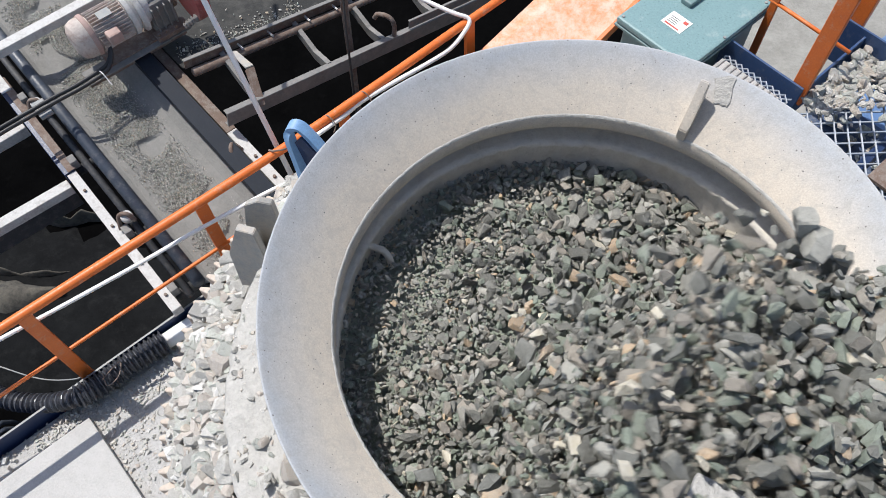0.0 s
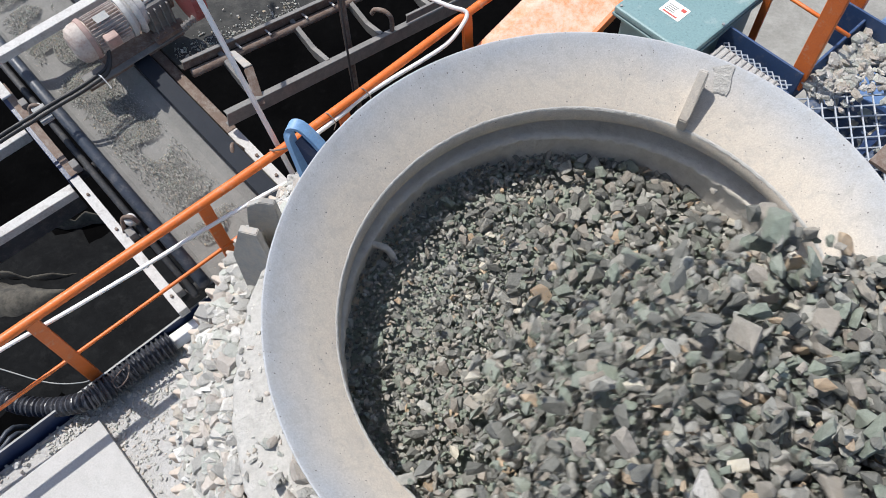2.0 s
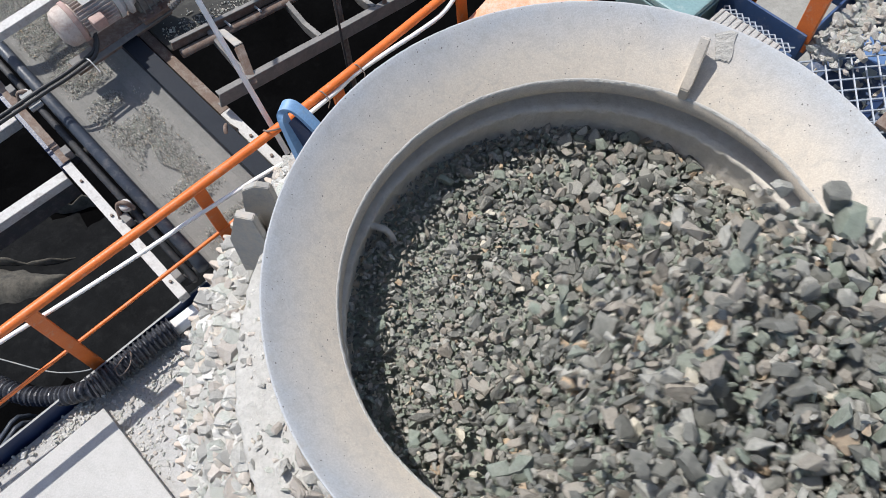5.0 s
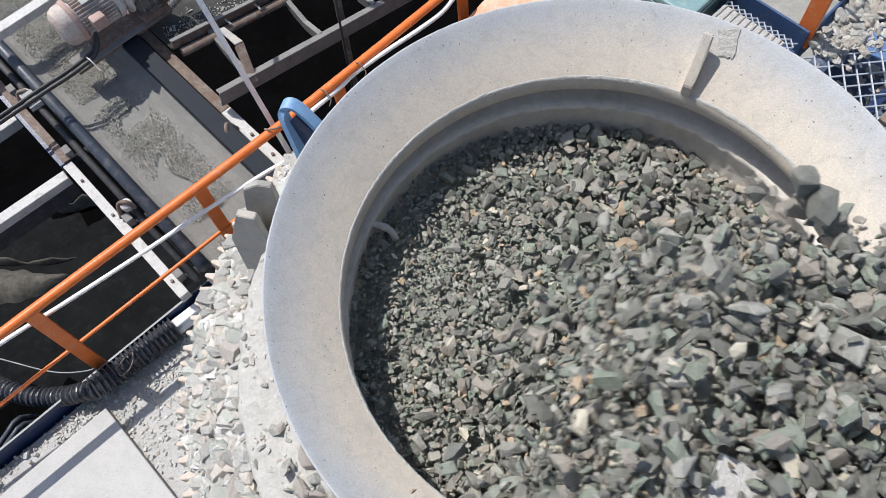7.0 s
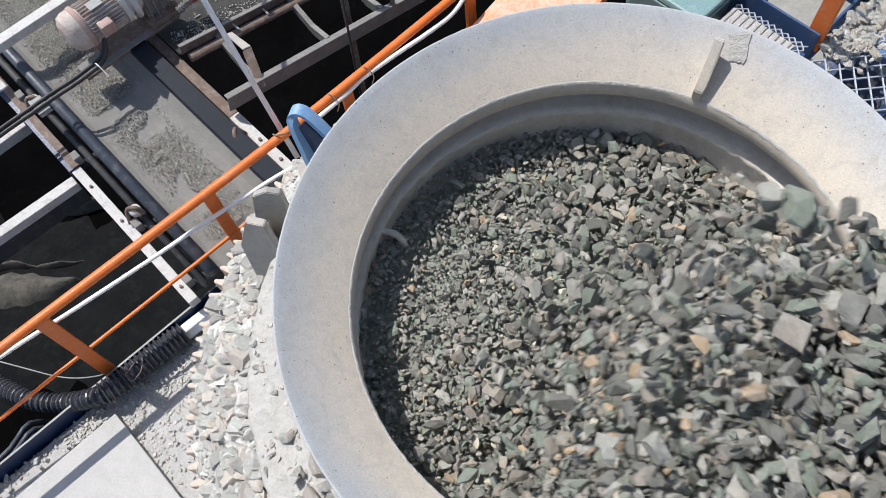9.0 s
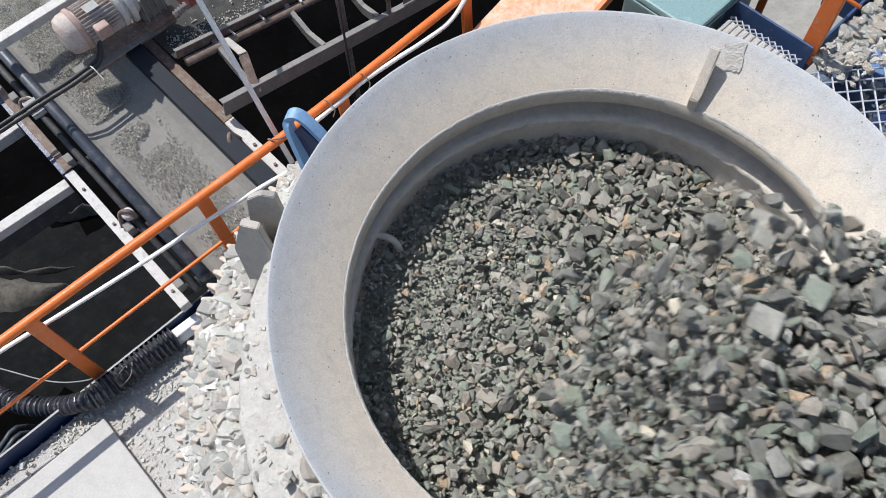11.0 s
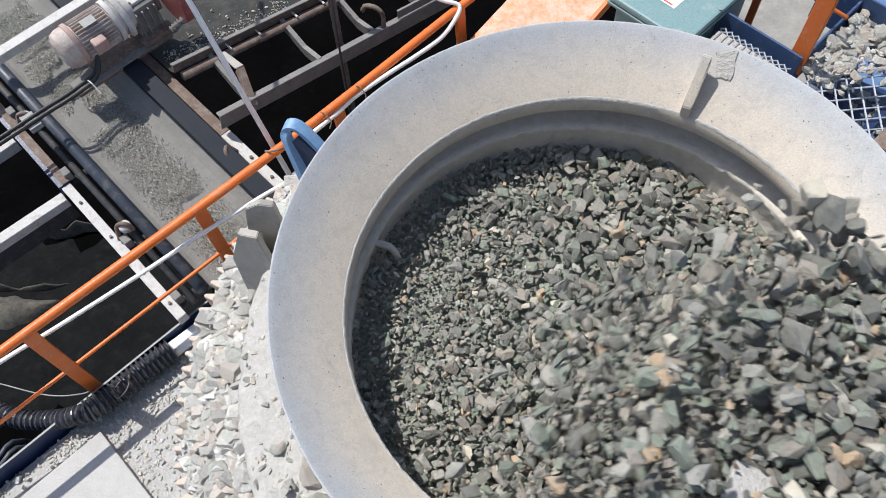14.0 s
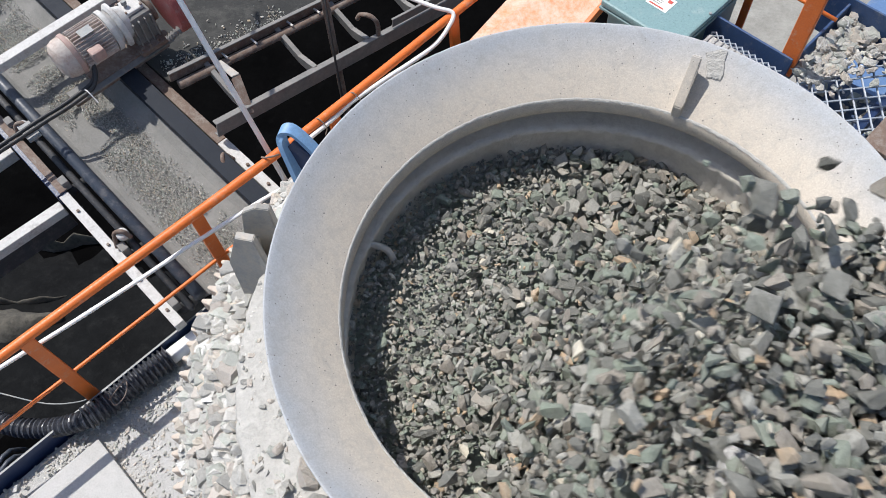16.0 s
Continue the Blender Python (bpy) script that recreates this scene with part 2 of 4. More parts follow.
# ---- mesh helpers ----
# The plant's own axes: s along the handrail, d from the handrail towards the crusher.
RAIL_O, AX_S, AX_D = Vector((-2.83, 0.46, 0)), Vector((0.775, 0.632, 0)), Vector((0.632, -0.775, 0))
TURN = math.degrees(math.atan2(0.632, 0.775))


GROUND_Z, DECK_Z = -5.5, -2.07


def L(s, d, z):
    return RAIL_O + AX_S * s + AX_D * d + Vector((0, 0, z))


LAY = [None]  # mapping that rescales the machinery being built about the camera's first eye point


def scaled_to_eye(flat, rise):
    """Belt lines: scales flat-plan points towards the camera's first eye to fit its view; rise slopes them away from
    the crusher.
    """
    first_eye = Vector((-0.568, -1.351, 2.739))

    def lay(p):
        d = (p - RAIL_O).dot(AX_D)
        return first_eye + (p - first_eye) / (flat - rise * d)
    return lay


MAIN_LINE, SIDE_LINE = scaled_to_eye(1.26, 0.05), scaled_to_eye(1.43, 0.0)


def part(name, bm, material, parent=None, label="", smooth=False):
    me = bpy.data.meshes.new(name)
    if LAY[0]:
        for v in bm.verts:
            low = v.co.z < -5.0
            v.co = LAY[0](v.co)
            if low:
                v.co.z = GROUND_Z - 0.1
    bmesh.ops.recalc_face_normals(bm, faces=bm.faces[:])
    bm.to_mesh(me)
    bm.free()
    me.materials.append(material)
    if smooth:
        for p in me.polygons:
            p.use_smooth = True
    ob = new(name, me)
    if parent is not None:
        ob.parent = parent
        ob.matrix_parent_inverse = parent.matrix_basis.inverted()
    if label:
        ob["label"] = label
    return ob


def thing(name, at, label, category, group="", kind=""):
    e = new(name)
    e.empty_display_size = 0.1
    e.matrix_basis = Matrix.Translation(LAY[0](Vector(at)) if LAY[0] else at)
    return tagged(e, label, category, group, kind)


def add_box(bm, corner_fn, a, b, bevel=0.004):
    """A box between two corners given in the plant's axes (s, d, z) by way of corner_fn."""
    (a0, a1, a2), (b0, b1, b2) = a, b
    vs = [bm.verts.new(corner_fn(x, y, z)) for x in (a0, b0) for y in (a1, b1) for z in (a2, b2)]
    fs = [bm.faces.new([vs[i] for i in q]) for q in ((0, 1, 3, 2), (4, 6, 7, 5), (0, 4, 5, 1), (2, 3, 7, 6), (0, 2, 6, 4), (1, 5, 7, 3))]
    if bevel:
        es = list({e for f in fs for e in f.edges})
        bmesh.ops.bevel(bm, geom=es, offset=bevel, segments=2, affect="EDGES", profile=0.6)
    return bm


def box(a, b, bevel=0.004, fn=L):
    return add_box(bmesh.new(), fn, a, b, bevel)


def beam_bm(p, q, w, h, bevel=0.003, up=(0, 0, 1), shape="box", t=0.008):
    """A straight beam from p to q: a box, an angle or a channel of width w and height h."""
    p, q = Vector(p), Vector(q)
    z = (q - p).normalized()
    x = Vector(up).cross(z).normalized()
    y = z.cross(x)
    bm = bmesh.new()
    if shape == "box":
        prof = [(-w / 2, -h / 2), (w / 2, -h / 2), (w / 2, h / 2), (-w / 2, h / 2)]
    elif shape == "angle":
        prof = [(-w / 2, h / 2), (-w / 2, -h / 2), (-w / 2 + t, -h / 2), (-w / 2 + t, h / 2 - t), (w / 2, h / 2 - t), (w / 2, h / 2)]
    else:
        prof = [(-w / 2, -h / 2), (w / 2, -h / 2), (w / 2, -h / 2 + t), (-w / 2 + t, -h / 2 + t), (-w / 2 + t, h / 2 - t), (w / 2, h / 2 - t), (w / 2, h / 2), (-w / 2, h / 2)]
    a = [bm.verts.new(p + x * u + y * v) for u, v in prof]
    b = [bm.verts.new(q + x * u + y * v) for u, v in prof]
    n = len(prof)
    bm.faces.new(a), bm.faces.new(b[::-1])
    for i in range(n):
        bm.faces.new((a[i], b[i], b[(i + 1) % n], a[(i + 1) % n]))
    if bevel:
        bmesh.ops.bevel(bm, geom=bm.edges[:], offset=bevel, segments=1, affect="EDGES")
    return bm


def tube_bm(points, r, sides=12, ripple=0.0, pitch=0.03, close=True, smooth_steps=6):
    """A round bar, pipe or cable along a smooth line; ripple makes it a corrugated hose."""
    pts = [Vector(p) for p in points]
    line = []
    if len(pts) > 2 and smooth_steps > 1:
        ext = [pts[0] * 2 - pts[1]] + pts + [pts[-1] * 2 - pts[-2]]
        for i in range(1, len(ext) - 2):
            p0, p1, p2, p3 = ext[i - 1:i + 3]
            for k in range(smooth_steps):
                t = k / smooth_steps
                line.append(0.5 * (2 * p1 + (p2 - p0) * t + (2 * p0 - 5 * p1 + 4 * p2 - p3) * t * t + (3 * p1 - p0 - 3 * p2 + p3) * t ** 3))
        line.append(pts[-1])
    else:
        line = pts
    if ripple:
        dense, carry = [line[0]], 0.0
        for a, b in zip(line, line[1:]):
            n = max(1, int((b - a).length / (pitch / 6)))
            dense += [a.lerp(b, (k + 1) / n) for k in range(n)]
        line = dense
    bm = bmesh.new()
    rings, ref, run = [], Vector((0.13, 0.21, 1.0)), 0.0
    for i, p in enumerate(line):
        z = (line[min(i + 1, len(line) - 1)] - line[max(i - 1, 0)]).normalized()
        x = ref.cross(z)
        if x.length < 1e-3:
            x = Vector((1, 0, 0)).cross(z)
        x.normalize()
        y = z.cross(x)
        if i:
            run += (p - line[i - 1]).length
        rr = r + (ripple * max(-1, min(1, 1.3 * math.sin(run / pitch * math.tau))) if ripple else 0)
        rings.append([bm.verts.new(p + (x * math.cos(k * math.tau / sides) + y * math.sin(k * math.tau / sides)) * rr) for k in range(sides)])
    for a, b in zip(rings, rings[1:]):
        for k in range(sides):
            bm.faces.new((a[k], a[(k + 1) % sides], b[(k + 1) % sides], b[k]))
    if close:
        bm.faces.new(rings[0][::-1]), bm.faces.new(rings[-1])
    return bm


def lathe_bm(profile, steps=160, centre=(0, 0, 0), wobble=0.0, start=0.0, sweep=math.tau):
    """A turned form from (radius, height) pairs round the vertical axis."""
    bm = bmesh.new()
    c = Vector(centre)
    rings = []
    full = abs(sweep - math.tau) < 1e-6
    for k in range(steps + (0 if full else 1)):
        a = start + sweep * k / steps
        ring = []
        for r, z in profile:
            w = wobble * (0.5 * noise.noise(Vector((math.cos(a) * 6, math.sin(a) * 6, z * 9))) + 0.8 * noise.noise(Vector((math.cos(a) * 38, math.sin(a) * 38, z * 20)))) if wobble else 0
            ring.append(bm.verts.new(c + Vector(((r + w) * math.cos(a), (r + w) * math.sin(a), z + w * 0.6))))
        rings.append(ring)
    m = len(rings)
    for k in range(m if full else m - 1):
        a, b = rings[k], rings[(k + 1) % m]
        for i in range(len(profile) - 1):
            bm.faces.new((a[i], b[i], b[i + 1], a[i + 1]))
    return bm


def plate_bm(points, offset, bevel=0.003):
    """A flat plate: an outline of points, made thick along offset."""
    bm = bmesh.new()
    a = [bm.verts.new(Vector(p)) for p in points]
    b = [bm.verts.new(Vector(p) + Vector(offset)) for p in points]
    bm.faces.new(a), bm.faces.new(b[::-1])
    for i in range(len(a)):
        j = (i + 1) % len(a)
        bm.faces.new((a[i], b[i], b[j], a[j]))
    if bevel:
        bmesh.ops.bevel(bm, geom=bm.edges[:], offset=bevel, segments=2, affect="EDGES")
    return bm


# ---- stones ----
rng = np.random.default_rng(7)


def stone_shape(flat, rugged):
    """One broken stone, about one unit across: a chipped lump, or a skewed block with corners knocked off."""
    bm = bmesh.new()
    size = np.array([rng.uniform(0.85, 1.15), rng.uniform(0.55, 0.9), flat]) / 2
    skew = rng.uniform(-0.22, 0.22, 3)

    def put(c):
        c[0] += skew[0] * c[1] + skew[1] * c[2]
        c[1] += skew[2] * c[2]
        bm.verts.new(c)
    if rugged:
        for k in range(int(rng.integers(11, 17))):
            way = rng.normal(size=3)
            way /= np.abs(way).max() * 0.45 + np.linalg.norm(way) * 0.55
            put(way * size * rng.uniform(0.82, 1.15))
    else:
        for sx in (-1, 1):
            for sy in (-1, 1):
                for sz in (-1, 1):
                    c = np.array([sx, sy, sz]) * size * rng.uniform(0.62, 1.12, 3)
                    for k in rng.permutation(3)[:2]:
                        e = c.copy()
                        e[k] *= rng.uniform(0.3, 0.8)
                        put(e)
    res = bmesh.ops.convex_hull(bm, input=bm.verts[:])
    bmesh.ops.delete(bm, geom=list({v for v in res["geom_interior"] if isinstance(v, bmesh.types.BMVert)}), context="VERTS")
    bmesh.ops.dissolve_limit(bm, angle_limit=radians(7), verts=bm.verts[:], edges=bm.edges[:])
    bm.verts.index_update()
    vs = np.array([v.co[:] for v in bm.verts])
    fs = [[v.index for v in f.verts] for f in bm.faces]
    bm.free()
    return vs, fs


SHAPES = [stone_shape(float(rng.uniform(0.28, 0.66)), k % 4 > 0) for k in range(64)]


def random_turns(n, tilt=1.0):
    q = rng.normal(size=(n, 4)) * np.array([1, tilt, tilt, 1])
    q /= np.linalg.norm(q, axis=1)[:, None]
    w, x, y, z = q.T
    return np.stack([1 - 2 * (y * y + z * z), 2 * (x * y - z * w), 2 * (x * z + y * w), 2 * (x * y + z * w), 1 - 2 * (x * x + z * z), 2 * (y * z - x * w),
                     2 * (x * z - y * w), 2 * (y * z + x * w), 1 - 2 * (x * x + y * y)], -1).reshape(n, 3, 3)


def stones_mesh(name, places, sizes, material, tilt=1.0):
    turns = random_turns(len(places), tilt)
    pick = rng.integers(0, len(SHAPES), len(places))
    verts, faces, base = [], [], 0
    for p, s, m, k in zip(places, sizes, turns, pick):
        vs, fs = SHAPES[k]
        verts.append(vs @ m.T * s + p)
        faces += [[i + base for i in f] for f in fs]
        base += len(vs)
    me = bpy.data.meshes.new(name)
    me.from_pydata(np.concatenate(verts).tolist(), [], faces)
    me.materials.append(material)
    return me


def single_stone(name, k, material):
    vs, fs = SHAPES[k % len(SHAPES)]
    me = bpy.data.meshes.new(name)
    me.from_pydata(vs.tolist(), [], fs)
    me.materials.append(material)
    return me


# ---- ground and pit ----


def mound_bm(line, height):
    """A low rounded ridge of earth along (x, y, half width)."""
    bm = bmesh.new()
    rings, n = [], 9
    dense = []
    for (x0, y0, w0), (x1, y1, w1) in zip(line, line[1:]):
        dense += [(x0 + (x1 - x0) * k / 6, y0 + (y1 - y0) * k / 6, w0 + (w1 - w0) * k / 6) for k in range(6)]
    dense.append(line[-1])
    for x, y, w in dense:
        w *= 1 + 0.35 * noise.noise(Vector((x * 5, y * 5, 2)))
        ring = []
        for k in range(n):
            u = 2 * k / (n - 1) - 1
            lump = 0.02 * noise.noise(Vector((x * 7, (y + u * w) * 7, 0)))
            ring.append(bm.verts.new((x, y + u * w, GROUND_Z + 0.04 + height * (1 - u * u) * min(1, w / 0.06) - 0.12 * u * u + lump)))
        rings.append(ring)
    for a, b in zip(rings, rings[1:]):
        for k in range(n - 1):
            bm.faces.new((a[k], a[k + 1], b[k + 1], b[k]))
    return bm


def ground():
    bm = bmesh.new()
    n, r = 60, 60.0
    grid = {}
    for i in range(n + 1):
        for j in range(n + 1):
            x, y = [(abs(2 * k / n - 1) ** 2.2) * math.copysign(r, 2 * k / n - 1) for k in (i, j)]
            h = 0.10 * noise.noise(Vector((x, y, 0)) * 0.9) + 0.05 * noise.noise(Vector((x, y, 3)) * 2.7)
            grid[i, j] = bm.verts.new((x - 2, y + 3, GROUND_Z + h))
    for i in range(n):
        for j in range(n):
            bm.faces.new((grid[i, j], grid[i + 1, j], grid[i + 1, j + 1], grid[i, j + 1]))
    tagged(part("ground", bm, PIT_SOIL, smooth=True), "soil at the bottom of the pit, near black with painted shade", "ground", kind="structure")
    bm = plate_bm([L(6.1, 0.1, -3.4), L(18, 0.1, -3.4), L(18, 9, -3.4), L(5.3, 9, -3.4)], (0, 0, -0.15), 0.01)
    tagged(part("yard", bm, YARD), "pale grey concrete yard beside the crusher", "yard", kind="structure")
    heap = [(-6.6, 2.75, 0.5), (-6.0, 2.78, 0.42), (-5.6, 2.77, 0.34), (-5.3, 2.76, 0.24), (-5.05, 2.78, 0.13), (-4.92, 2.79, 0.04)]
    tagged(part("sand_heap", mound_bm(heap, 0.33), SAND, smooth=True), "low tongue of pale sand spilled in the pit", "sand", kind="stuff")
    # Bank added for the less dark part of the pit floor.
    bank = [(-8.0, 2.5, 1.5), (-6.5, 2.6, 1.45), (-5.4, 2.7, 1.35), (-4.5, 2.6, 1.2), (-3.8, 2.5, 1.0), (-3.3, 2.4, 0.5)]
    tagged(part("mud_bank", mound_bm(bank, 0.17), PIT_MUD, smooth=True), "broad bank of mud in the pit, dark grey from painted shade", "mud", kind="stuff")
    for line in ([(-6.3, 3.10, 0.05), (-5.76, 3.10, 0.06), (-5.5, 3.06, 0.035), (-5.3, 3.04, 0.05), (-5.05, 3.06, 0.04), (-4.9, 3.12, 0.015)],
                 [(-5.45, 3.88, 0.02), (-5.28, 3.85, 0.055), (-5.1, 3.84, 0.03), (-4.95, 3.91, 0.05), (-4.72, 3.88, 0.015)]):
        tagged(part("mud_ridge", mound_bm(line, 0.29), SAND, smooth=True), "thin ridge of dried mud in the pit", "mud", kind="stuff")


def deck():
    bm = box((-3.0, 0.03, DECK_Z - 0.06), (3.05, 4.2, DECK_Z), 0.005)
    tagged(part("platform", bm, GRIT), "steel platform buried under grey grit", "platform", kind="structure")
    t = thing("toe_board", L(-3, 0, DECK_Z), "navy blue steel toe board along the platform edge", "toe board", kind="structure")
    part("upright_plate", box((-3.0, 0.0, DECK_Z - 0.08), (3.05, 0.012, DECK_Z + 0.15), 0.002), NAVY, t)
    part("worn_edge", box((-3.0, -0.001, DECK_Z + 0.151), (3.05, 0.0125, DECK_Z + 0.1525), 0), GALV, t, "top edge worn to bare steel")
    bm = box((-2.6, 0.19, DECK_Z + 0.004), (-0.144, 2.2, DECK_Z + 0.05), 0.008)
    tagged(part("concrete_slab", bm, CONCRETE), "pale dusty concrete slab lying on the platform", "slab", kind="structure")


def handrail():
    h = thing("handrail", L(0, 0, DECK_Z), "orange tubular steel handrail with flat posts", "handrail")
    top = -1.12
    part("top_rail", tube_bm([L(-2.2, -0.09, top), L(-1.1, -0.08, top), L(0, -0.066, top), L(0.8, -0.046, top + 0.002), L(1.7, -0.032, top), L(2.6, -0.046, top), L(3.5, -0.07, top), L(5.2, -0.09, top)], 0.029, 14, smooth_steps=3), ORANGE, h, smooth=True)
    part("mid_rail", tube_bm([L(-2.2, -0.05, -1.6), L(0, -0.03, -1.6), L(1.09, -0.02, -1.6), L(5.2, -0.06, -1.6)], 0.0125, 8, smooth_steps=1), ORANGE, h, smooth=True)
    for s in (-1.09, 0.0, 1.12, 2.18, 3.26, 4.35):
        part("post", beam_bm(L(s, -0.015, DECK_Z - 0.05), L(s, -0.05, top), 0.08, 0.03, 0.003, AX_D), ORANGE, h)


ground()
deck()
handrail()

# ---- crusher bowl ----
R_OUT, R_LIP, Z_LIP = 1.30, 1.037, -0.242


def bowl():
    b = thing("crusher_bowl", (0, 0, DECK_Z), "round dusty steel feed bowl of a cone crusher", "crusher bowl")
    prof = [(1.27, -0.40), (1.295, -0.06), (R_OUT - 0.001, -0.006), (1.296, -0.001), (1.290, -0.004), (1.27, -0.022), (1.16, -0.128), (1.05, -0.23), (R_LIP + 0.004, -0.238), (R_LIP - 0.002, -0.246),
            (R_LIP - 0.004, -0.29), (R_LIP - 0.003, -0.324), (R_LIP + 0.003, -0.331), (R_LIP + 0.03, -0.334), (R_LIP + 0.16, -0.336)]
    part("funnel", lathe_bm(prof, 400, wobble=0.0012), STEEL_DUST, b, "pale beige dusty sloping funnel", smooth=True)
    prof = [(1.19, -0.33), (1.19, -0.42), (1.17, -0.452), (1.08, -0.464), (1.05, -0.472), (1.047, -0.50), (1.054, -0.515), (1.05, -0.56), (1.056, -0.575), (1.05, -0.64), (1.04, -0.78), (1.03, -0.95), (0.95, -1.7), (0.0, -1.75)]
    part("liner", lathe_bm(prof, 360, wobble=0.013), LINER, b, "worn steel liner inside the bowl", smooth=True)
    part("shell", lathe_bm([(1.27, -0.39), (1.25, -0.8), (1.25, -1.3)], 120), GALV, b)
    part("weld_bead", lathe_bm([(R_LIP + 0.014, -0.238), (R_LIP + 0.007, -0.2352), (R_LIP + 0.001, -0.238), (R_LIP - 0.003, -0.248)], 900, wobble=0.003), DUST, b, "ragged crust of grey dust along the weld", smooth=True)
    # radial gusset plate on the funnel
    a = math.atan2(0.87, 0.56)
    e, side = Vector((math.cos(a), math.sin(a), 0)), Vector((-math.sin(a), math.cos(a), 0))

    def gp(r, z):
        return e * r + Vector((0, 0, z)) - side * 0.022
    part("gusset", plate_bm([gp(1.035, -0.25), gp(1.03, -0.175), gp(1.045, -0.15), gp(1.165, 0.03), gp(1.185, 0.02), gp(1.195, -0.11)], side * 0.044, 0.005), STEEL_DUST, b, "dusty steel stiffening plate")


bowl()


def bed_height(x, y):
    return -0.648 - 0.04 * x + 0.10 * np.exp(-((x - 0.2) ** 2 + (y + 0.2) ** 2) / 0.35) + 0.02 * np.sin(7 * x + 2) * np.sin(6 * y)


def stone_bed():
    t = thing("stone_bed", (0, 0, -0.9), "bed of crushed grey-green rock filling the bowl", "stones")
    floor_prof = [(0.0, -0.66), (0.5, -0.70), (1.0, -0.71), (1.08, -0.70)]
    part("stone_base", lathe_bm(floor_prof, 60), ROCK, t)
    pts, sizes = [], []
    for step, share, lo, hi in ((0.0195, 1.0, 0.015, 0.042), (0.042, 0.9, 0.042, 0.078), (0.075, 0.6, 0.07, 0.115)):
        g = np.arange(-1.1, 1.1, step)
        for x in g:
            for y in g:
                px, py = x + rng.uniform(-0.5, 0.5) * step, y + rng.uniform(-0.5, 0.5) * step
                r = math.hypot(px, py)
                coarse = min(1, max(0, (px * 0.8 - py * 0.35 + 0.72) / 0.85))
                want = share * (1 if step < 0.04 else 0.10 + coarse if step < 0.07 else coarse ** 1.5)
                if r > 1.075 or rng.uniform() > want or (step < 0.04 and coarse > 0.5 and rng.uniform() < 0.7):
                    continue
                s = lo + (hi - lo) * rng.uniform() ** (2.2 if step < 0.04 and coarse < 0.2 else 1)
                pts.append((px * min(1, (1.062 - s * 0.35) / max(r, 1e-3)), py * min(1, (1.062 - s * 0.35) / max(r, 1e-3)), bed_height(px, py) + rng.uniform(-0.02, 0.028) + step * 0.15))
                sizes.append(s)
    pts, sizes = np.array(pts), np.array(sizes)
    order = np.argsort(-(sizes + (pts[:, 1] > 0.2) * 0.02))
    near = order[:280]
    rest = order[280:]
    ob = new("rubble", stones_mesh("rubble", pts[rest], sizes[rest], ROCK, 0.5))
    ob.parent, ob.matrix_parent_inverse = t, t.matrix_basis.inverted()
    ob["kind"] = "stuff"
    meshes = [single_stone("stone", k, ROCK) for k in range(len(SHAPES))]
    for i in near:
        o = new("stone", meshes[int(rng.integers(0, len(meshes)))])
        m = Matrix(random_turns(1, 0.5)[0].tolist()).to_4x4()
        o.parent = t
        o.matrix_basis = t.matrix_basis.inverted() @ Matrix.Translation(pts[i].tolist()) @ m @ Matrix.Diagonal((*([float(sizes[i])] * 3), 1))


stone_bed()

def cone_crusher():
    c = thing("cone_crusher", (0, 0, DECK_Z), "dust-covered cone crusher frame with a toothed adjusting ring", "crusher")
    part("dust_cap", lathe_bm([(1.24, -0.775), (1.36, -0.785), (1.46, -0.80), (1.56, -0.808), (1.61, -0.815), (1.627, -0.826), (1.632, -0.85), (1.64, -0.95), (1.65, -1.24)], 300, wobble=0.016), DUST, c, "flange under pale rock dust", smooth=True)
    part("ring_plate", lathe_bm([(1.6, -1.20), (1.97, -1.20), (2.0, -1.21), (2.0, -1.32), (1.6, -1.32)], 160, wobble=0.006), TOOTH, c, "brownish dusty adjusting ring")
    part("lower_shell", lathe_bm([(1.64, -1.32), (1.55, -2.0), (1.5, -3.2), (1.5, -5.45)], 96), GALV, c)
    n = 150
    bm = bmesh.new()
    add_box(bm, lambda x, y, z: Vector((x, y, z)), (-0.03, -0.03, -0.055), (0.062, 0.03, 0.055), 0)
    for v in bm.verts:
        if v.co.x > 0.03:
            v.co.y *= 0.32
    bmesh.ops.bevel(bm, geom=bm.edges[:], offset=0.005, segments=1, affect="EDGES")
    first = part("tooth", bm, TOOTH, c)
    for k in range(n):
        a = k * math.tau / n
        o = first if k == 0 else new("tooth", first.data)
        o.parent, o.matrix_parent_inverse = c, c.matrix_basis.inverted()
        o.matrix_basis = pose(2.0 * math.cos(a), 2.0 * math.sin(a), -1.256, 0, 0, math.degrees(a))
    return c


cone_crusher()


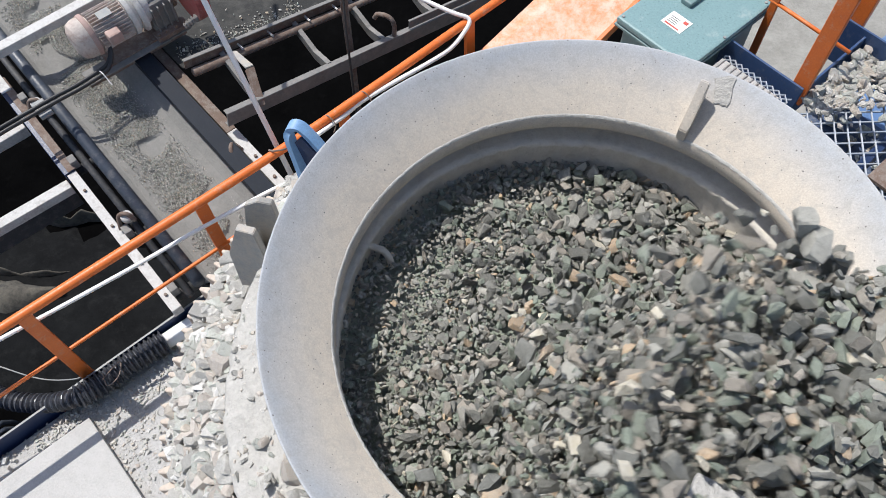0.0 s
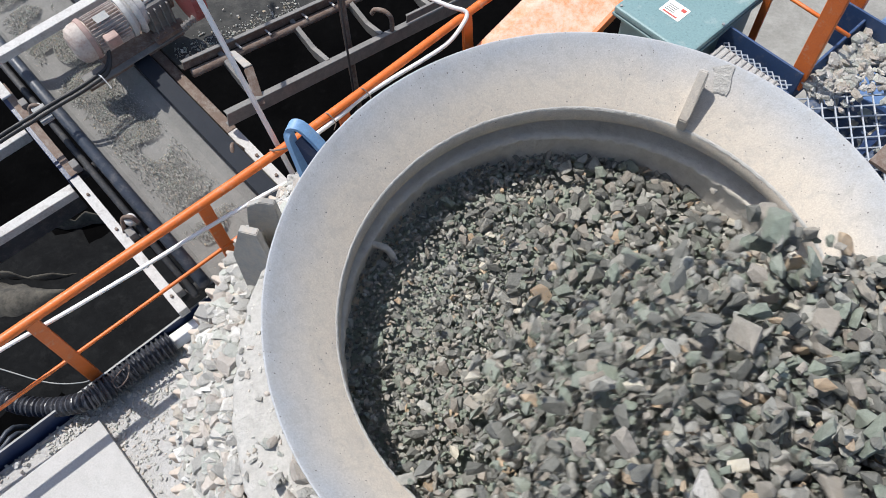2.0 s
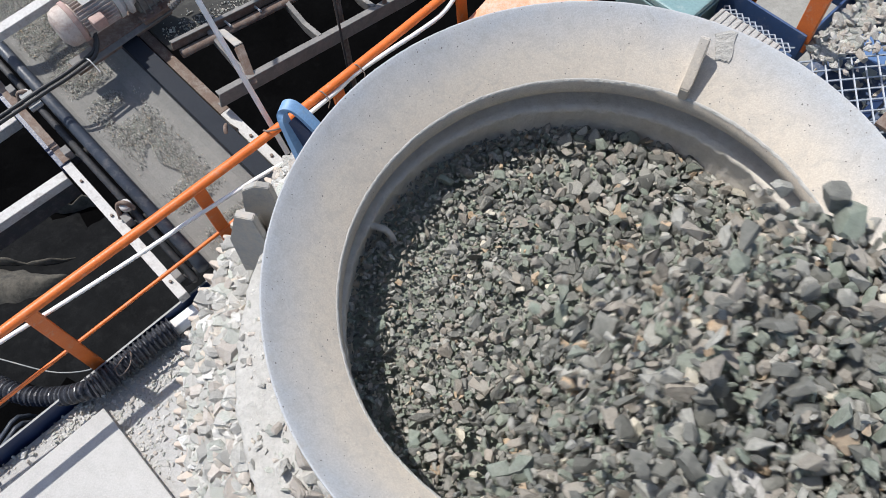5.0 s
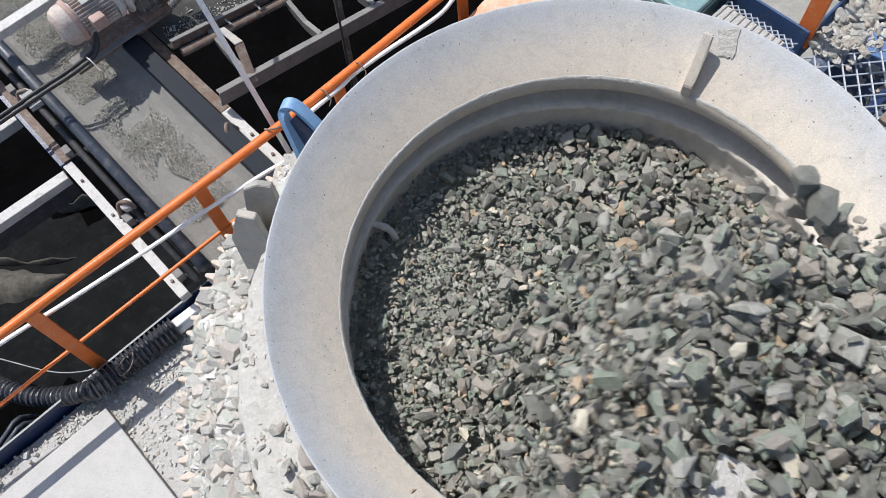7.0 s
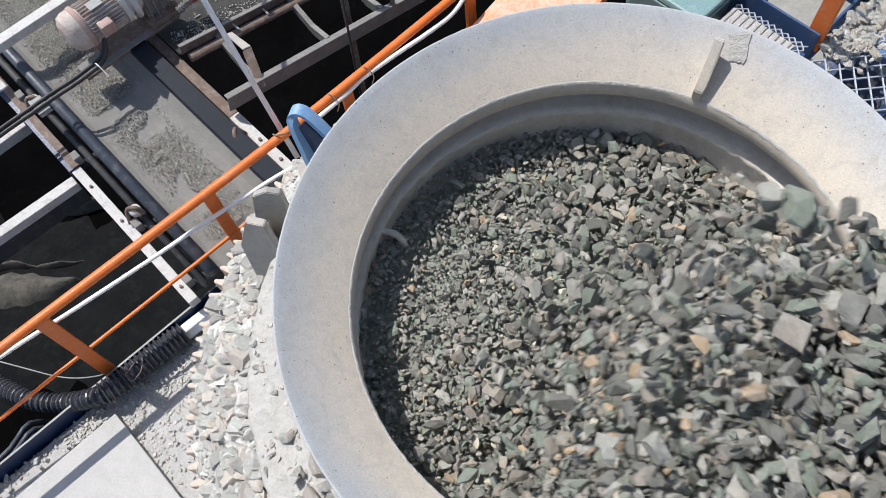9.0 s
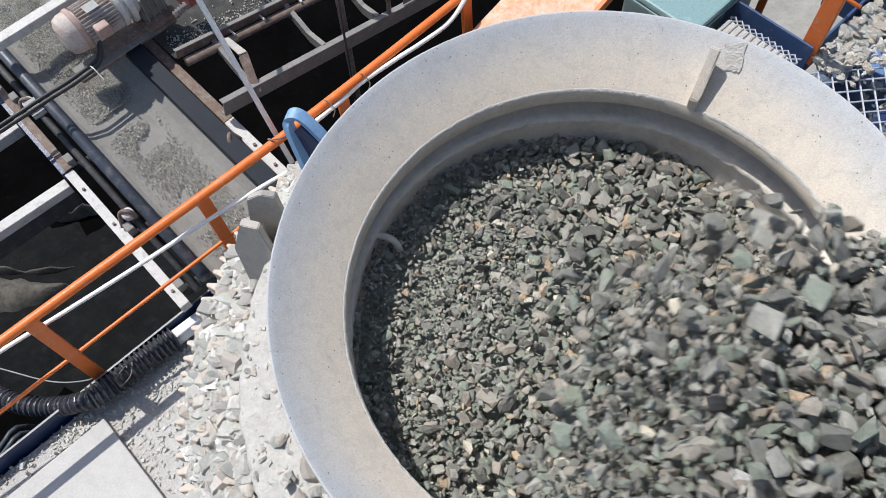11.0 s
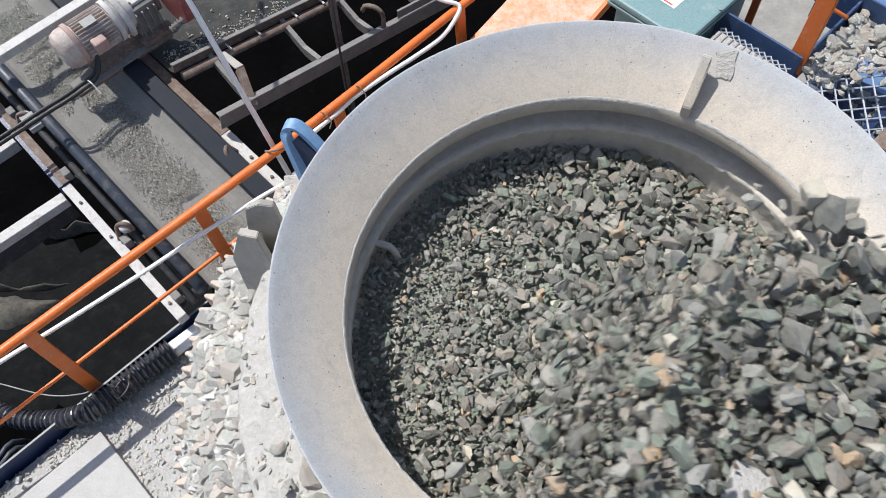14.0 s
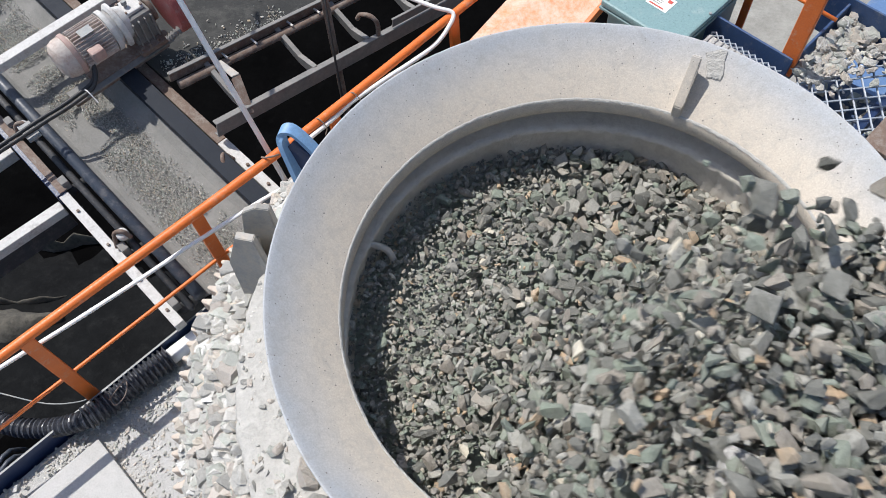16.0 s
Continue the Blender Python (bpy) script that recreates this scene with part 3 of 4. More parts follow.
def scattered(name, label, count, place, lo, hi, material, singles=250, group="", power=1.6, tilt=0.6):
    """Loose stones that lie on a surface: the largest as pieces, the rest joined."""
    t = thing(name, place(np.random.default_rng(3)), label, "stones")
    own = np.random.default_rng(11 + count)
    sizes = lo + (hi - lo) * own.uniform(0, 1, count) ** power
    pts = np.array([place(own) for _ in range(count)])
    pts[:, 2] += sizes * 0.22
    order = np.argsort(-sizes)
    big, rest = order[:singles], order[singles:]
    ob = new("rubble", stones_mesh("rubble", pts[rest], sizes[rest], material, tilt))
    ob.parent, ob.matrix_parent_inverse = t, t.matrix_basis.inverted()
    ob["kind"] = "stuff"
    meshes = [single_stone("stone", k, material) for k in range(len(SHAPES))]
    for i in big:
        o = new("stone", meshes[int(own.integers(0, len(meshes)))])
        o.parent = t
        o.matrix_basis = t.matrix_basis.inverted() @ Matrix.Translation(pts[i].tolist()) @ Matrix(random_turns(1, tilt)[0].tolist()).to_4x4() @ Matrix.Diagonal((*([float(sizes[i])] * 3), 1))
    return t


def on_ring(g):
    a = math.radians(g.uniform(112, 236))
    r = math.sqrt(g.uniform(1.645 ** 2, 1.985 ** 2))
    lean = max(0, 1.99 - r) / 0.345 * 0.29 * (0.25 if 152 < math.degrees(a) < 169 else 1)
    return (r * math.cos(a), r * math.sin(a), -1.205 + lean + g.uniform(-0.03, 0.02))


def on_cap(g):
    a = math.radians(g.uniform(112, 236))
    r = 1.30 + 0.32 * g.uniform() ** 1.5
    return (r * math.cos(a), r * math.sin(a), -0.803 - 0.06 * max(0, r - 1.36))


def at_bowl_foot(g):
    a = math.radians(g.uniform(190, 236))
    r = 1.30 + 0.2 * g.uniform() ** 1.4
    return (r * math.cos(a), r * math.sin(a), -0.80)


def on_deck(g):
    p = L(g.uniform(-0.5, 2.4), abs(g.normal(0, 0.45)) + 0.05, DECK_Z - 0.002)
    return tuple(p)


def along_toe(g):
    p = L(g.uniform(-2.4, 0.2), 0.03 + abs(g.normal(0, 0.06)), DECK_Z)
    return tuple(p)


scattered("ring_rubble", "pale dusty broken rock heaped on the crusher ring", 5200, on_ring, 0.016, 0.125, DUSTY_ROCK, 295, power=2.2, tilt=0.26)
scattered("cap_rubble", "small pale stones sunk in rock dust on the flange", 2600, on_cap, 0.004, 0.045, DUSTY_ROCK, 40, power=7, tilt=0.2)
scattered("foot_rubble", "pale angular stones caught at the foot of the bowl", 130, at_bowl_foot, 0.02, 0.12, DUSTY_ROCK, 70, power=1.6, tilt=0.4)
scattered("deck_grit", "grey grit and chippings strewn over the platform", 8500, on_deck, 0.006, 0.034, DUSTY_ROCK, 10, power=2.6, tilt=0.3)
scattered("toe_grit", "chippings gathered against the toe board", 500, along_toe, 0.01, 0.05, DUSTY_ROCK, 10, power=2)


# ---- things on the platform ----
def lug():
    t = thing("lifting_lug", (-1.27, 1.1, -0.82), "light blue painted bent steel lug beside the bowl", "lifting lug")
    path = [(-1.30, 1.10, -0.82), (-1.325, 1.15, -0.66), (-1.345, 1.19, -0.54), (-1.347, 1.205, -0.505), (-1.338, 1.215, -0.482), (-1.32, 1.222, -0.468), (-1.295, 1.22, -0.466), (-1.27, 1.212, -0.48),
            (-1.235, 1.19, -0.515), (-1.175, 1.15, -0.60), (-1.12, 1.11, -0.70), (-1.09, 1.08, -0.82)]
    for _ in range(2):
        path = [path[0]] + [tuple(a[i] * (1 - w) + b[i] * w for i in range(3)) for a, b in zip(path, path[1:]) for w in (0.25, 0.75)] + [path[-1]]
    wide, bm, rings = Vector((0.35, 0.75, 0.15)).normalized() * 0.03, bmesh.new(), []
    for k, p in enumerate(path):
        p = Vector(p)
        run = (Vector(path[min(k + 1, len(path) - 1)]) - Vector(path[max(k - 1, 0)])).normalized()
        out = run.cross(wide).normalized() * 0.017
        rings.append([bm.verts.new(p + wide * a + out * b) for a, b in ((-1, -1), (1, -1), (1, 1), (-1, 1))])
    for a, b in zip(rings, rings[1:]):
        for k in range(4):
            bm.faces.new((a[k], a[(k + 1) % 4], b[(k + 1) % 4], b[k]))
    bm.faces.new(rings[0][::-1]), bm.faces.new(rings[-1])
    part("bent_plate", bm, LIGHT_BLUE, t)
    # Added plate closes the lug's opening; its navy stands for the shaded inside.
    part("web", plate_bm([(-1.315, 1.14, -0.82), (-1.325, 1.18, -0.56), (-1.29, 1.19, -0.53), (-1.2, 1.14, -0.64), (-1.12, 1.09, -0.82)], (0.01, 0.012, 0), 0.002), NAVY, t, "dark plate closing the shaded opening")


def clamp():
    t = thing("clamp_bracket", (-1.58, 0.66, -1.10), "galvanised double-plate steel clamp standing in dust", "bracket")
    a = [(-1.615, 0.66, -0.5), (-1.525, 0.63, -0.5), (-1.49, 0.575, -0.75), (-1.55, 0.56, -1.12), (-1.70, 0.60, -1.12), (-1.71, 0.67, -0.75)]
    part("front_plate", plate_bm(a, (0.012, 0.04, 0), 0.004), BRACKET_STEEL, t)
    b = [(-1.585, 0.80, -0.5), (-1.515, 0.80, -0.47), (-1.45, 0.80, -0.5), (-1.43, 0.765, -0.75), (-1.47, 0.75, -1.12), (-1.62, 0.75, -1.12), (-1.62, 0.78, -0.7)]
    part("back_plate", plate_bm(b, (0.012, 0.035, 0), 0.004), BRACKET_STEEL, t)
    part("web", beam_bm((-1.60, 0.66, -0.9), (-1.56, 0.79, -0.9), 0.03, 0.4), BRACKET_STEEL, t)
    t.location += Vector((0.03, 0.0, -0.06))


def hose():
    t = thing("corrugated_hose", (-2.6, 0.5, DECK_Z), "black corrugated hose slung over the toe board", "hose")
    pts = [(-4.6, 1.35, -2.3), (-4.0, 0.75, -2.2), (-3.46, 0.40, -2.02), (-3.15, 0.31, -1.98), (-2.86, 0.315, -1.91), (-2.745, 0.41, -1.94), (-2.59, 0.55, -1.96), (-2.40, 0.70, -1.98)]
    part("hose_body", tube_bm(pts[:6], 0.056, 16, 0.009, 0.037), HOSE_BLACK, t, smooth=False)
    part("hose_sleeve", tube_bm(pts[4:], 0.074, 18, 0.01, 0.035), HOSE_BLACK, t, smooth=False)
    part("end_pipe", tube_bm([(-2.435, 0.67, -1.985), (-2.04, 0.97, -1.99)], 0.055, 16), CABLE_WHITE, t, "pale plastic pipe end", smooth=True)
    part("wire_tie", tube_bm([(-2.72, 0.45, -1.87), (-2.66, 0.36, -1.845), (-2.60, 0.42, -1.84), (-2.62, 0.52, -1.86), (-2.70, 0.40, -1.842)], 0.004, 6), RUSTY, t, "rusty tie wire")
    t2 = thing("drain_hose", (-3.3, -0.3, DECK_Z - 0.3), "black ribbed hose hanging below the platform edge", "hose")
    part("hose_body", tube_bm([L(-1.6, -0.25, -3.0), L(-1.1, -0.2, -2.6), L(-0.8, -0.12, -2.35), L(-0.62, -0.1, -2.15)], 0.04, 12, 0.006, 0.03), HOSE_BLACK, t2)
    t3 = thing("blue_cable", L(-0.8, -0.25, -2.3), "bluish steel conduit below the platform edge", "cable")
    for k in range(3):
        part("conduit", tube_bm([L(-2.0, -0.09 - 0.05 * k, -2.25), L(-0.9, -0.10 - 0.045 * k, -2.2), L(-0.55, -0.16 - 0.06 * k, -2.5), L(-0.5, -0.2 - 0.06 * k, -5.4)], 0.016, 8), BLUE_STEEL, t3, smooth=True)


def cables():
    t = thing("rope", (-1.5, 1.5, -1.3), "taut white rope tied to the handrail", "rope")
    part("strand", tube_bm([(-1.50, 1.50, -1.30), (-2.987, 4.059, 1.717)], 0.018, 8, smooth_steps=1), ROPE_WHITE, t, smooth=True)
    part("tie", tube_bm([(-1.60, 1.545, -1.10), (-1.565, 1.52, -1.075), (-1.515, 1.53, -1.08), (-1.50, 1.57, -1.12), (-1.55, 1.59, -1.15)], 0.006, 6), RUSTY, t)
    t = thing("white_cable", (-2.3, 0.84, -1.2), "white insulated cable strung below the handrail", "cable")
    part("cable", tube_bm([(-3.9, -0.12, -1.29), (-3.15, 0.40, -1.30), (-2.79, 0.63, -1.305), (-2.35, 0.91, -1.30), (-2.07, 1.075, -1.27), (-1.66, 1.32, -1.25), (-1.50, 1.40, -1.24)], 0.013, 10), CABLE_WHITE, t, smooth=True)
    t = thing("white_hose", (-0.8, 2.1, -1.2), "white hose tied along the handrail with wire", "hose")
    part("hose_line", tube_bm([(-1.4, 1.60, -1.13), (-1.16, 1.83, -1.15), (-1.05, 1.93, -1.14), (-0.83, 2.09, -1.14), (-0.65, 2.23, -1.16), (-0.48, 2.38, -1.18), (-0.38, 2.48, -1.14), (-0.335, 2.56, -1.09),
                               (-0.45, 2.59, -1.05), (-0.67, 2.69, -1.0), (-1.1, 2.9, -0.9)], 0.015, 10), CABLE_WHITE, t, smooth=True)
    for x, y in ((-1.02, 1.95), (-1.24, 1.77)):
        part("wire_tie", tube_bm([(x - 0.03, y + 0.03, -1.10), (x, y, -1.08), (x + 0.035, y - 0.035, -1.12), (x + 0.02, y - 0.06, -1.16)], 0.004, 6), RUSTY, t)


def wires():
    t = thing("thin_wire", (-3.0, 0.42, -2.0), "thin grey wire hanging beside the platform", "wire")
    part("wire", tube_bm([(-4.3, 0.9, -2.1), (-3.55, 0.62, -2.06), (-3.2, 0.5, -2.05), (-2.95, 0.47, -2.0), (-2.84, 0.47, -1.9)], 0.005, 6), GALV, t, smooth=True)
    t = thing("thin_wire", (-1.5, -0.3, -1.08), "thin pale wire lying in the rock dust", "wire")
    part("wire", tube_bm([(-1.75, -0.22, -1.09), (-1.64, -0.18, -1.06), (-1.52, -0.2, -1.05), (-1.42, -0.28, -1.055), (-1.39, -0.36, -1.06)], 0.0018, 6), GALV, t, smooth=True)


def inner_bar():
    t = thing("bent_bar", (-0.9, 0.53, -0.5), "bent steel bar sticking out of the bowl wall", "bar")
    part("bar", tube_bm([(-1.01, 0.50, -0.49), (-0.93, 0.51, -0.50), (-0.86, 0.495, -0.525), (-0.83, 0.475, -0.56), (-0.82, 0.465, -0.63)], 0.017, 10), LINER, t, smooth=True)
    bm = bmesh.new()
    t2 = thing("weld_patch", (0.76, 1.0, -0.06), "rough dusty patch of crusted weld on the funnel", "weld patch")

    def up(x, y):
        r = math.hypot(x, y)
        return (x, y, -0.242 + (r - 1.037) * 0.95 + 0.002)
    corners, edge = [(0.70, 1.05), (0.785, 1.02), (0.75, 0.925), (0.695, 0.965)], random.Random(4)
    outline = []
    for (x0, y0), (x1, y1) in zip(corners, corners[1:] + corners[:1]):
        for k in range(5):
            outline.append(up(x0 + (x1 - x0) * k / 5 + edge.uniform(-0.006, 0.006), y0 + (y1 - y0) * k / 5 + edge.uniform(-0.006, 0.006)))
    part("crust", plate_bm(outline, (0.001, 0.001, 0.007), 0.0015), DUST, t2)


lug()
clamp()
hose()
cables()
wires()
inner_bar()


# ---- conveyors in the pit ----
def belt_conveyor():
    t = thing("belt_conveyor", L(1.37, -3, GROUND_Z), "belt conveyor carrying grey gravel out of the pit", "conveyor")
    bm = bmesh.new()
    prof = [(0.93, -3.10), (1.05, -3.17), (1.18, -3.2), (1.56, -3.2), (1.7, -3.16), (1.80, -3.09), (1.80, -3.10), (1.7, -3.175), (1.56, -3.215), (1.18, -3.215), (1.05, -3.185), (0.93, -3.115)]
    a = [bm.verts.new(L(s, -9, z)) for s, z in prof]
    b = [bm.verts.new(L(s, -0.82, z)) for s, z in prof]
    for i in range(len(prof)):
        j = (i + 1) % len(prof)
        bm.faces.new((a[i], b[i], b[j], a[j]))
    part("belt", bm, BELT_RUBBER, t, "dusty grey rubber belt")
    part("edge_pipe", tube_bm([L(0.95, -9, -3.08), L(0.95, -0.82, -3.08)], 0.055, 14), BLUE_STEEL, t, "blue-grey steel pipe", smooth=True)
    part("edge_pipe", tube_bm([L(0.84, -9, -3.16), L(0.84, -0.82, -3.16)], 0.035, 10), DARK_STEEL, t, smooth=True)
    part("skirt_board", beam_bm(L(1.86, -9, -2.98), L(1.86, -0.86, -2.98), 0.17, 0.10), SKIRT, t, "dark blue-grey skirt board")
    part("skirt_rubber", beam_bm(L(1.80, -9, -3.06), L(1.80, -0.86, -3.06), 0.016, 0.2), DARK_STEEL, t)
    part("stringer", beam_bm(L(0.67, -9, -3.2), L(0.67, -2.62, -3.2), 0.10, 0.13, 0.004, (0, 0, 1), "channel", 0.012), NAVY, t, "navy steel stringer")
    part("stringer_cap", beam_bm(L(0.70, -4.1, -3.128), L(0.70, -2.62, -3.128), 0.075, 0.008), RUSTY, t, "rust-brown top of the stringer")
    part("stringer_cap", beam_bm(L(0.67, -9, -3.126), L(0.67, -3.9, -3.126), 0.10, 0.01), FRAME_STEEL, t)
    part("stringer", beam_bm(L(0.68, -2.62, -3.2), L(0.68, -0.78, -3.2), 0.09, 0.10, 0.004), FRAME_STEEL, t, "pale dusty steel stringer")
    part("stringer", beam_bm(L(2.03, -9, -3.1), L(2.03, -1.95, -3.1), 0.10, 0.13, 0.004), RUSTY, t)
    part("stringer", beam_bm(L(2.03, -1.95, -3.1), L(2.03, -0.86, -3.1), 0.10, 0.12, 0.004), FRAME_STEEL, t)
    for d in (-6.2, -4.9, -3.7, -2.7, -1.7, -0.95):
        part("idler", tube_bm([L(0.74, d, -3.27), L(2.0, d, -3.27)], 0.05, 12), DARK_STEEL, t, smooth=True)
        part("idler_bracket", box((0.72, d - 0.05, -3.18), (0.79, d + 0.05, -3.08), 0.01), MID_STEEL, t)
    for d in (-5.6, -2.66, -1.0):
        for s in (0.68, 2.02):
            part("leg", beam_bm(L(s, d, GROUND_Z - 0.1), L(s, d, -3.15), 0.09, 0.09), DARK_STEEL, t)
    for d in (-3.45, -1.75):
        part("roller_arm", tube_bm([L(0.72, d, -3.12), L(0.77, d - 0.04, -3.0), L(0.83, d + 0.02, -2.96), L(0.86, d + 0.06, -3.04)], 0.02, 8), RUSTY, t, smooth=True)
        part("roller_end", lathe_bm([(0.0, 0.03), (0.05, 0.03), (0.055, 0.0), (0.05, -0.03), (0.0, -0.03)], 20, L(0.82, d, -3.02)), FRAME_STEEL, t, smooth=True)
    part("roller_arm", tube_bm([L(1.98, -1.70, -3.04), L(1.93, -1.74, -2.95), L(1.88, -1.68, -2.93), L(1.86, -1.62, -2.98)], 0.02, 8), RUSTY, t, smooth=True)
    part("roller_end", lathe_bm([(0.0, 0.03), (0.045, 0.03), (0.05, 0.0), (0.045, -0.03), (0.0, -0.03)], 20, L(1.90, -1.70, -2.97)), RUSTY, t, smooth=True)
    for d in (-1.55, -1.25, -1.0):
        part("bolt", lathe_bm([(0.0, 0.02), (0.016, 0.02), (0.016, 0.0)], 6, L(2.03, d, -3.04)), RUSTY, t)
    for d in (-2.35, -1.85, -1.35, -0.95):
        part("bolt", lathe_bm([(0.0, 0.02), (0.014, 0.02), (0.014, 0.0)], 6, L(0.68, d, -3.15)), RUSTY, t)
    c = thing("cross_beam", L(0.3, -2.65, GROUND_Z), "pale dusty steel cross beam over the pit", "beam")
    part("beam", beam_bm(L(-4, -2.80, -3.30), L(0.61, -2.62, -3.30), 0.11, 0.10, 0.004), FRAME_STEEL, c)
    part("web", beam_bm(L(-4, -2.72, -3.46), L(0.61, -2.60, -3.46), 0.03, 0.2, 0.003), DARK_STEEL, c)
    part("leg", beam_bm(L(-2.6, -2.70, GROUND_Z - 0.1), L(-2.6, -2.70, -3.36), 0.1, 0.1), DARK_STEEL, c)
    c = thing("cross_beam", L(0.3, -4.1, GROUND_Z), "pale dusty steel cross beam over the pit", "beam")
    part("beam", beam_bm(L(-4, -3.85, -3.6), L(0.61, -3.75, -3.5), 0.12, 0.12, 0.004), FRAME_STEEL, c)
    part("leg", beam_bm(L(-2.6, -3.82, GROUND_Z - 0.1), L(-2.6, -3.82, -3.6), 0.1, 0.1), DARK_STEEL, c)


def gear_motor():
    g = thing("gantry", L(1.4, -3.6, -3.1), "steel gantry across the belt carrying the gear motor", "gantry")
    part("front_beam", beam_bm(L(1.30, -3.27, -2.92), L(2.36, -3.27, -2.92), 0.14, 0.09, 0.005), RUSTY, g, "dusty brown steel beam")
    part("front_flange", beam_bm(L(1.30, -3.23, -2.865), L(2.40, -3.23, -2.865), 0.2, 0.014, 0.003), MID_STEEL, g)
    part("rear_beam", beam_bm(L(-0.6, -4.05, -2.80), L(2.3, -4.05, -2.80), 0.12, 0.09, 0.005), FRAME_STEEL, g, "pale dusty angle beam")
    part("foot", beam_bm(L(2.05, -3.27, -3.1), L(2.05, -3.27, -2.9), 0.1, 0.1), RUSTY, g)
    part("foot", beam_bm(L(0.67, -4.05, -3.14), L(0.67, -4.05, -2.84), 0.08, 0.08), FRAME_STEEL, g)
    part("base_plate", box((1.55, -4.0, -2.86), (2.35, -3.2, -2.84), 0.004), RUSTY, g)
    m = thing("gear_motor", L(1.8, -3.55, -2.84), "dusty finned electric motor with gearbox", "motor")

    def along(profile, d, z, s0, steps=36):
        bm = lathe_bm(profile, steps)
        rot = Matrix.Translation(L(s0, d, z)) @ pose(0, 0, 0, 0, 0, TURN) @ pose(0, 0, 0, 0, 90, 0)
        bmesh.ops.transform(bm, matrix=rot, verts=bm.verts[:])
        return bm
    d0, z0 = -3.50, -2.60
    part("fan_cowl", along([(0.0, -0.05), (0.10, -0.05), (0.155, -0.02), (0.175, 0.03), (0.178, 0.13), (0.0, 0.13)], d0, z0, 1.42), MOTOR_PAINT, m, "pale dusty fan cowl", smooth=False)
    part("cowl_band", along([(0.18, 0.085), (0.186, 0.09), (0.186, 0.125), (0.18, 0.13)], d0, z0, 1.42), PINK_PAINT, m, "pinkish band")
    part("body", along([(0.0, 0.0), (0.145, 0.0), (0.145, 0.32), (0.0, 0.32)], d0, z0, 1.55), MOTOR_PAINT, m)
    for k in range(34):
        a = k * math.tau / 34
        c, sn = math.cos(a), math.sin(a)
        part("fin", beam_bm(L(1.565, d0 + c * 0.16, z0 + sn * 0.16), L(1.86, d0 + c * 0.16, z0 + sn * 0.16), 0.008, 0.034, 0.0015, AX_D * c + Vector((0, 0, sn))), MOTOR_PAINT, m)
    part("rating_plate", box((1.64, d0 + 0.02, z0 + 0.178), (1.76, d0 + 0.12, z0 + 0.186), 0.002), GALV, m, "blank grey plate")
    part("end_shield", along([(0.0, 0.0), (0.185, 0.0), (0.185, 0.04), (0.13, 0.09), (0.0, 0.09)], d0, z0, 1.87), FRAME_STEEL, m)
    part("terminal_box", box((1.61, d0 + 0.16, z0 + 0.0), (1.73, d0 + 0.26, z0 + 0.10), 0.02), PINK_PAINT, m, "faded pink terminal box")
    part("bell_housing", along([(0.0, 0.0), (0.17, 0.0), (0.20, 0.02), (0.20, 0.045), (0.15, 0.06), (0.13, 0.12), (0.0, 0.12)], d0, z0, 1.95), FRAME_STEEL, m, "pale dusty bell housing")
    gear = part("gearbox", box((2.03, d0 - 0.15, -2.84), (2.27, d0 + 0.13, z0 + 0.07), 0.035), MID_STEEL, m, "dusty cast gearbox")
    part("top_cover", box((2.06, d0 - 0.11, z0 + 0.071), (2.24, d0 + 0.08, z0 + 0.10), 0.012), FRAME_STEEL, gear, "pale dusty cover plate")
    part("side_cover", along([(0.0, 0.0), (0.10, 0.0), (0.115, 0.012), (0.115, 0.04), (0.05, 0.055), (0.0, 0.055)], d0 - 0.01, z0 - 0.03, 2.27), RUSTY, gear, "brown bearing cover")
    part("foot_flange", box((1.99, d0 + 0.12, -2.84), (2.3, d0 + 0.24, -2.80), 0.008), RUSTY, gear)
    part("breather", lathe_bm([(0.0, 0.06), (0.02, 0.06), (0.024, 0.05), (0.024, 0.025), (0.014, 0.02), (0.014, 0.0)], 12, L(2.12, d0 - 0.02, z0 + 0.10)), GALV, gear)
    for k in range(4):
        part("gearbox_rib", box((2.05 + 0.06 * k, d0 + 0.125, -2.80), (2.065 + 0.06 * k, d0 + 0.165, z0 + 0.04), 0.005), MID_STEEL, gear)
    for s, d in ((2.075, d0 - 0.09), (2.225, d0 - 0.09), (2.075, d0 + 0.06), (2.225, d0 + 0.06)):
        part("bolt", lathe_bm([(0.0, 0.014), (0.013, 0.014), (0.013, 0.0)], 6, L(s, d, z0 + 0.10)), RUSTY, gear)
    for s in (2.02, 2.10, 2.19, 2.27):
        part("bolt", lathe_bm([(0.0, 0.022), (0.015, 0.022), (0.015, 0.0)], 6, L(s, d0 + 0.2, -2.80)), RUSTY, gear)
    part("drive_guard", along([(0.0, 0.0), (0.26, 0.0), (0.27, 0.02), (0.27, 0.10), (0.26, 0.12), (0.0, 0.12)], d0 + 0.17, z0 + 0.06, 2.36, 40), RED_PAINT, m, "faded red drive guard")
    part("chain", tube_bm([L(2.24, d0 + 0.30, -2.76), L(2.33, d0 + 0.33, -2.71), L(2.43, d0 + 0.31, -2.73)], 0.03, 8, 0.008, 0.03), MID_STEEL, m)
    m.scale = (1.09, 1.09, 1.09)
    m.location += AX_S * 0.035 + AX_D * 0.075
    c = thing("power_cable", L(1.2, -3.1, -2.86), "pair of black power cables slung across the belt", "cable")
    for k in range(2):
        o = 0.06 * k
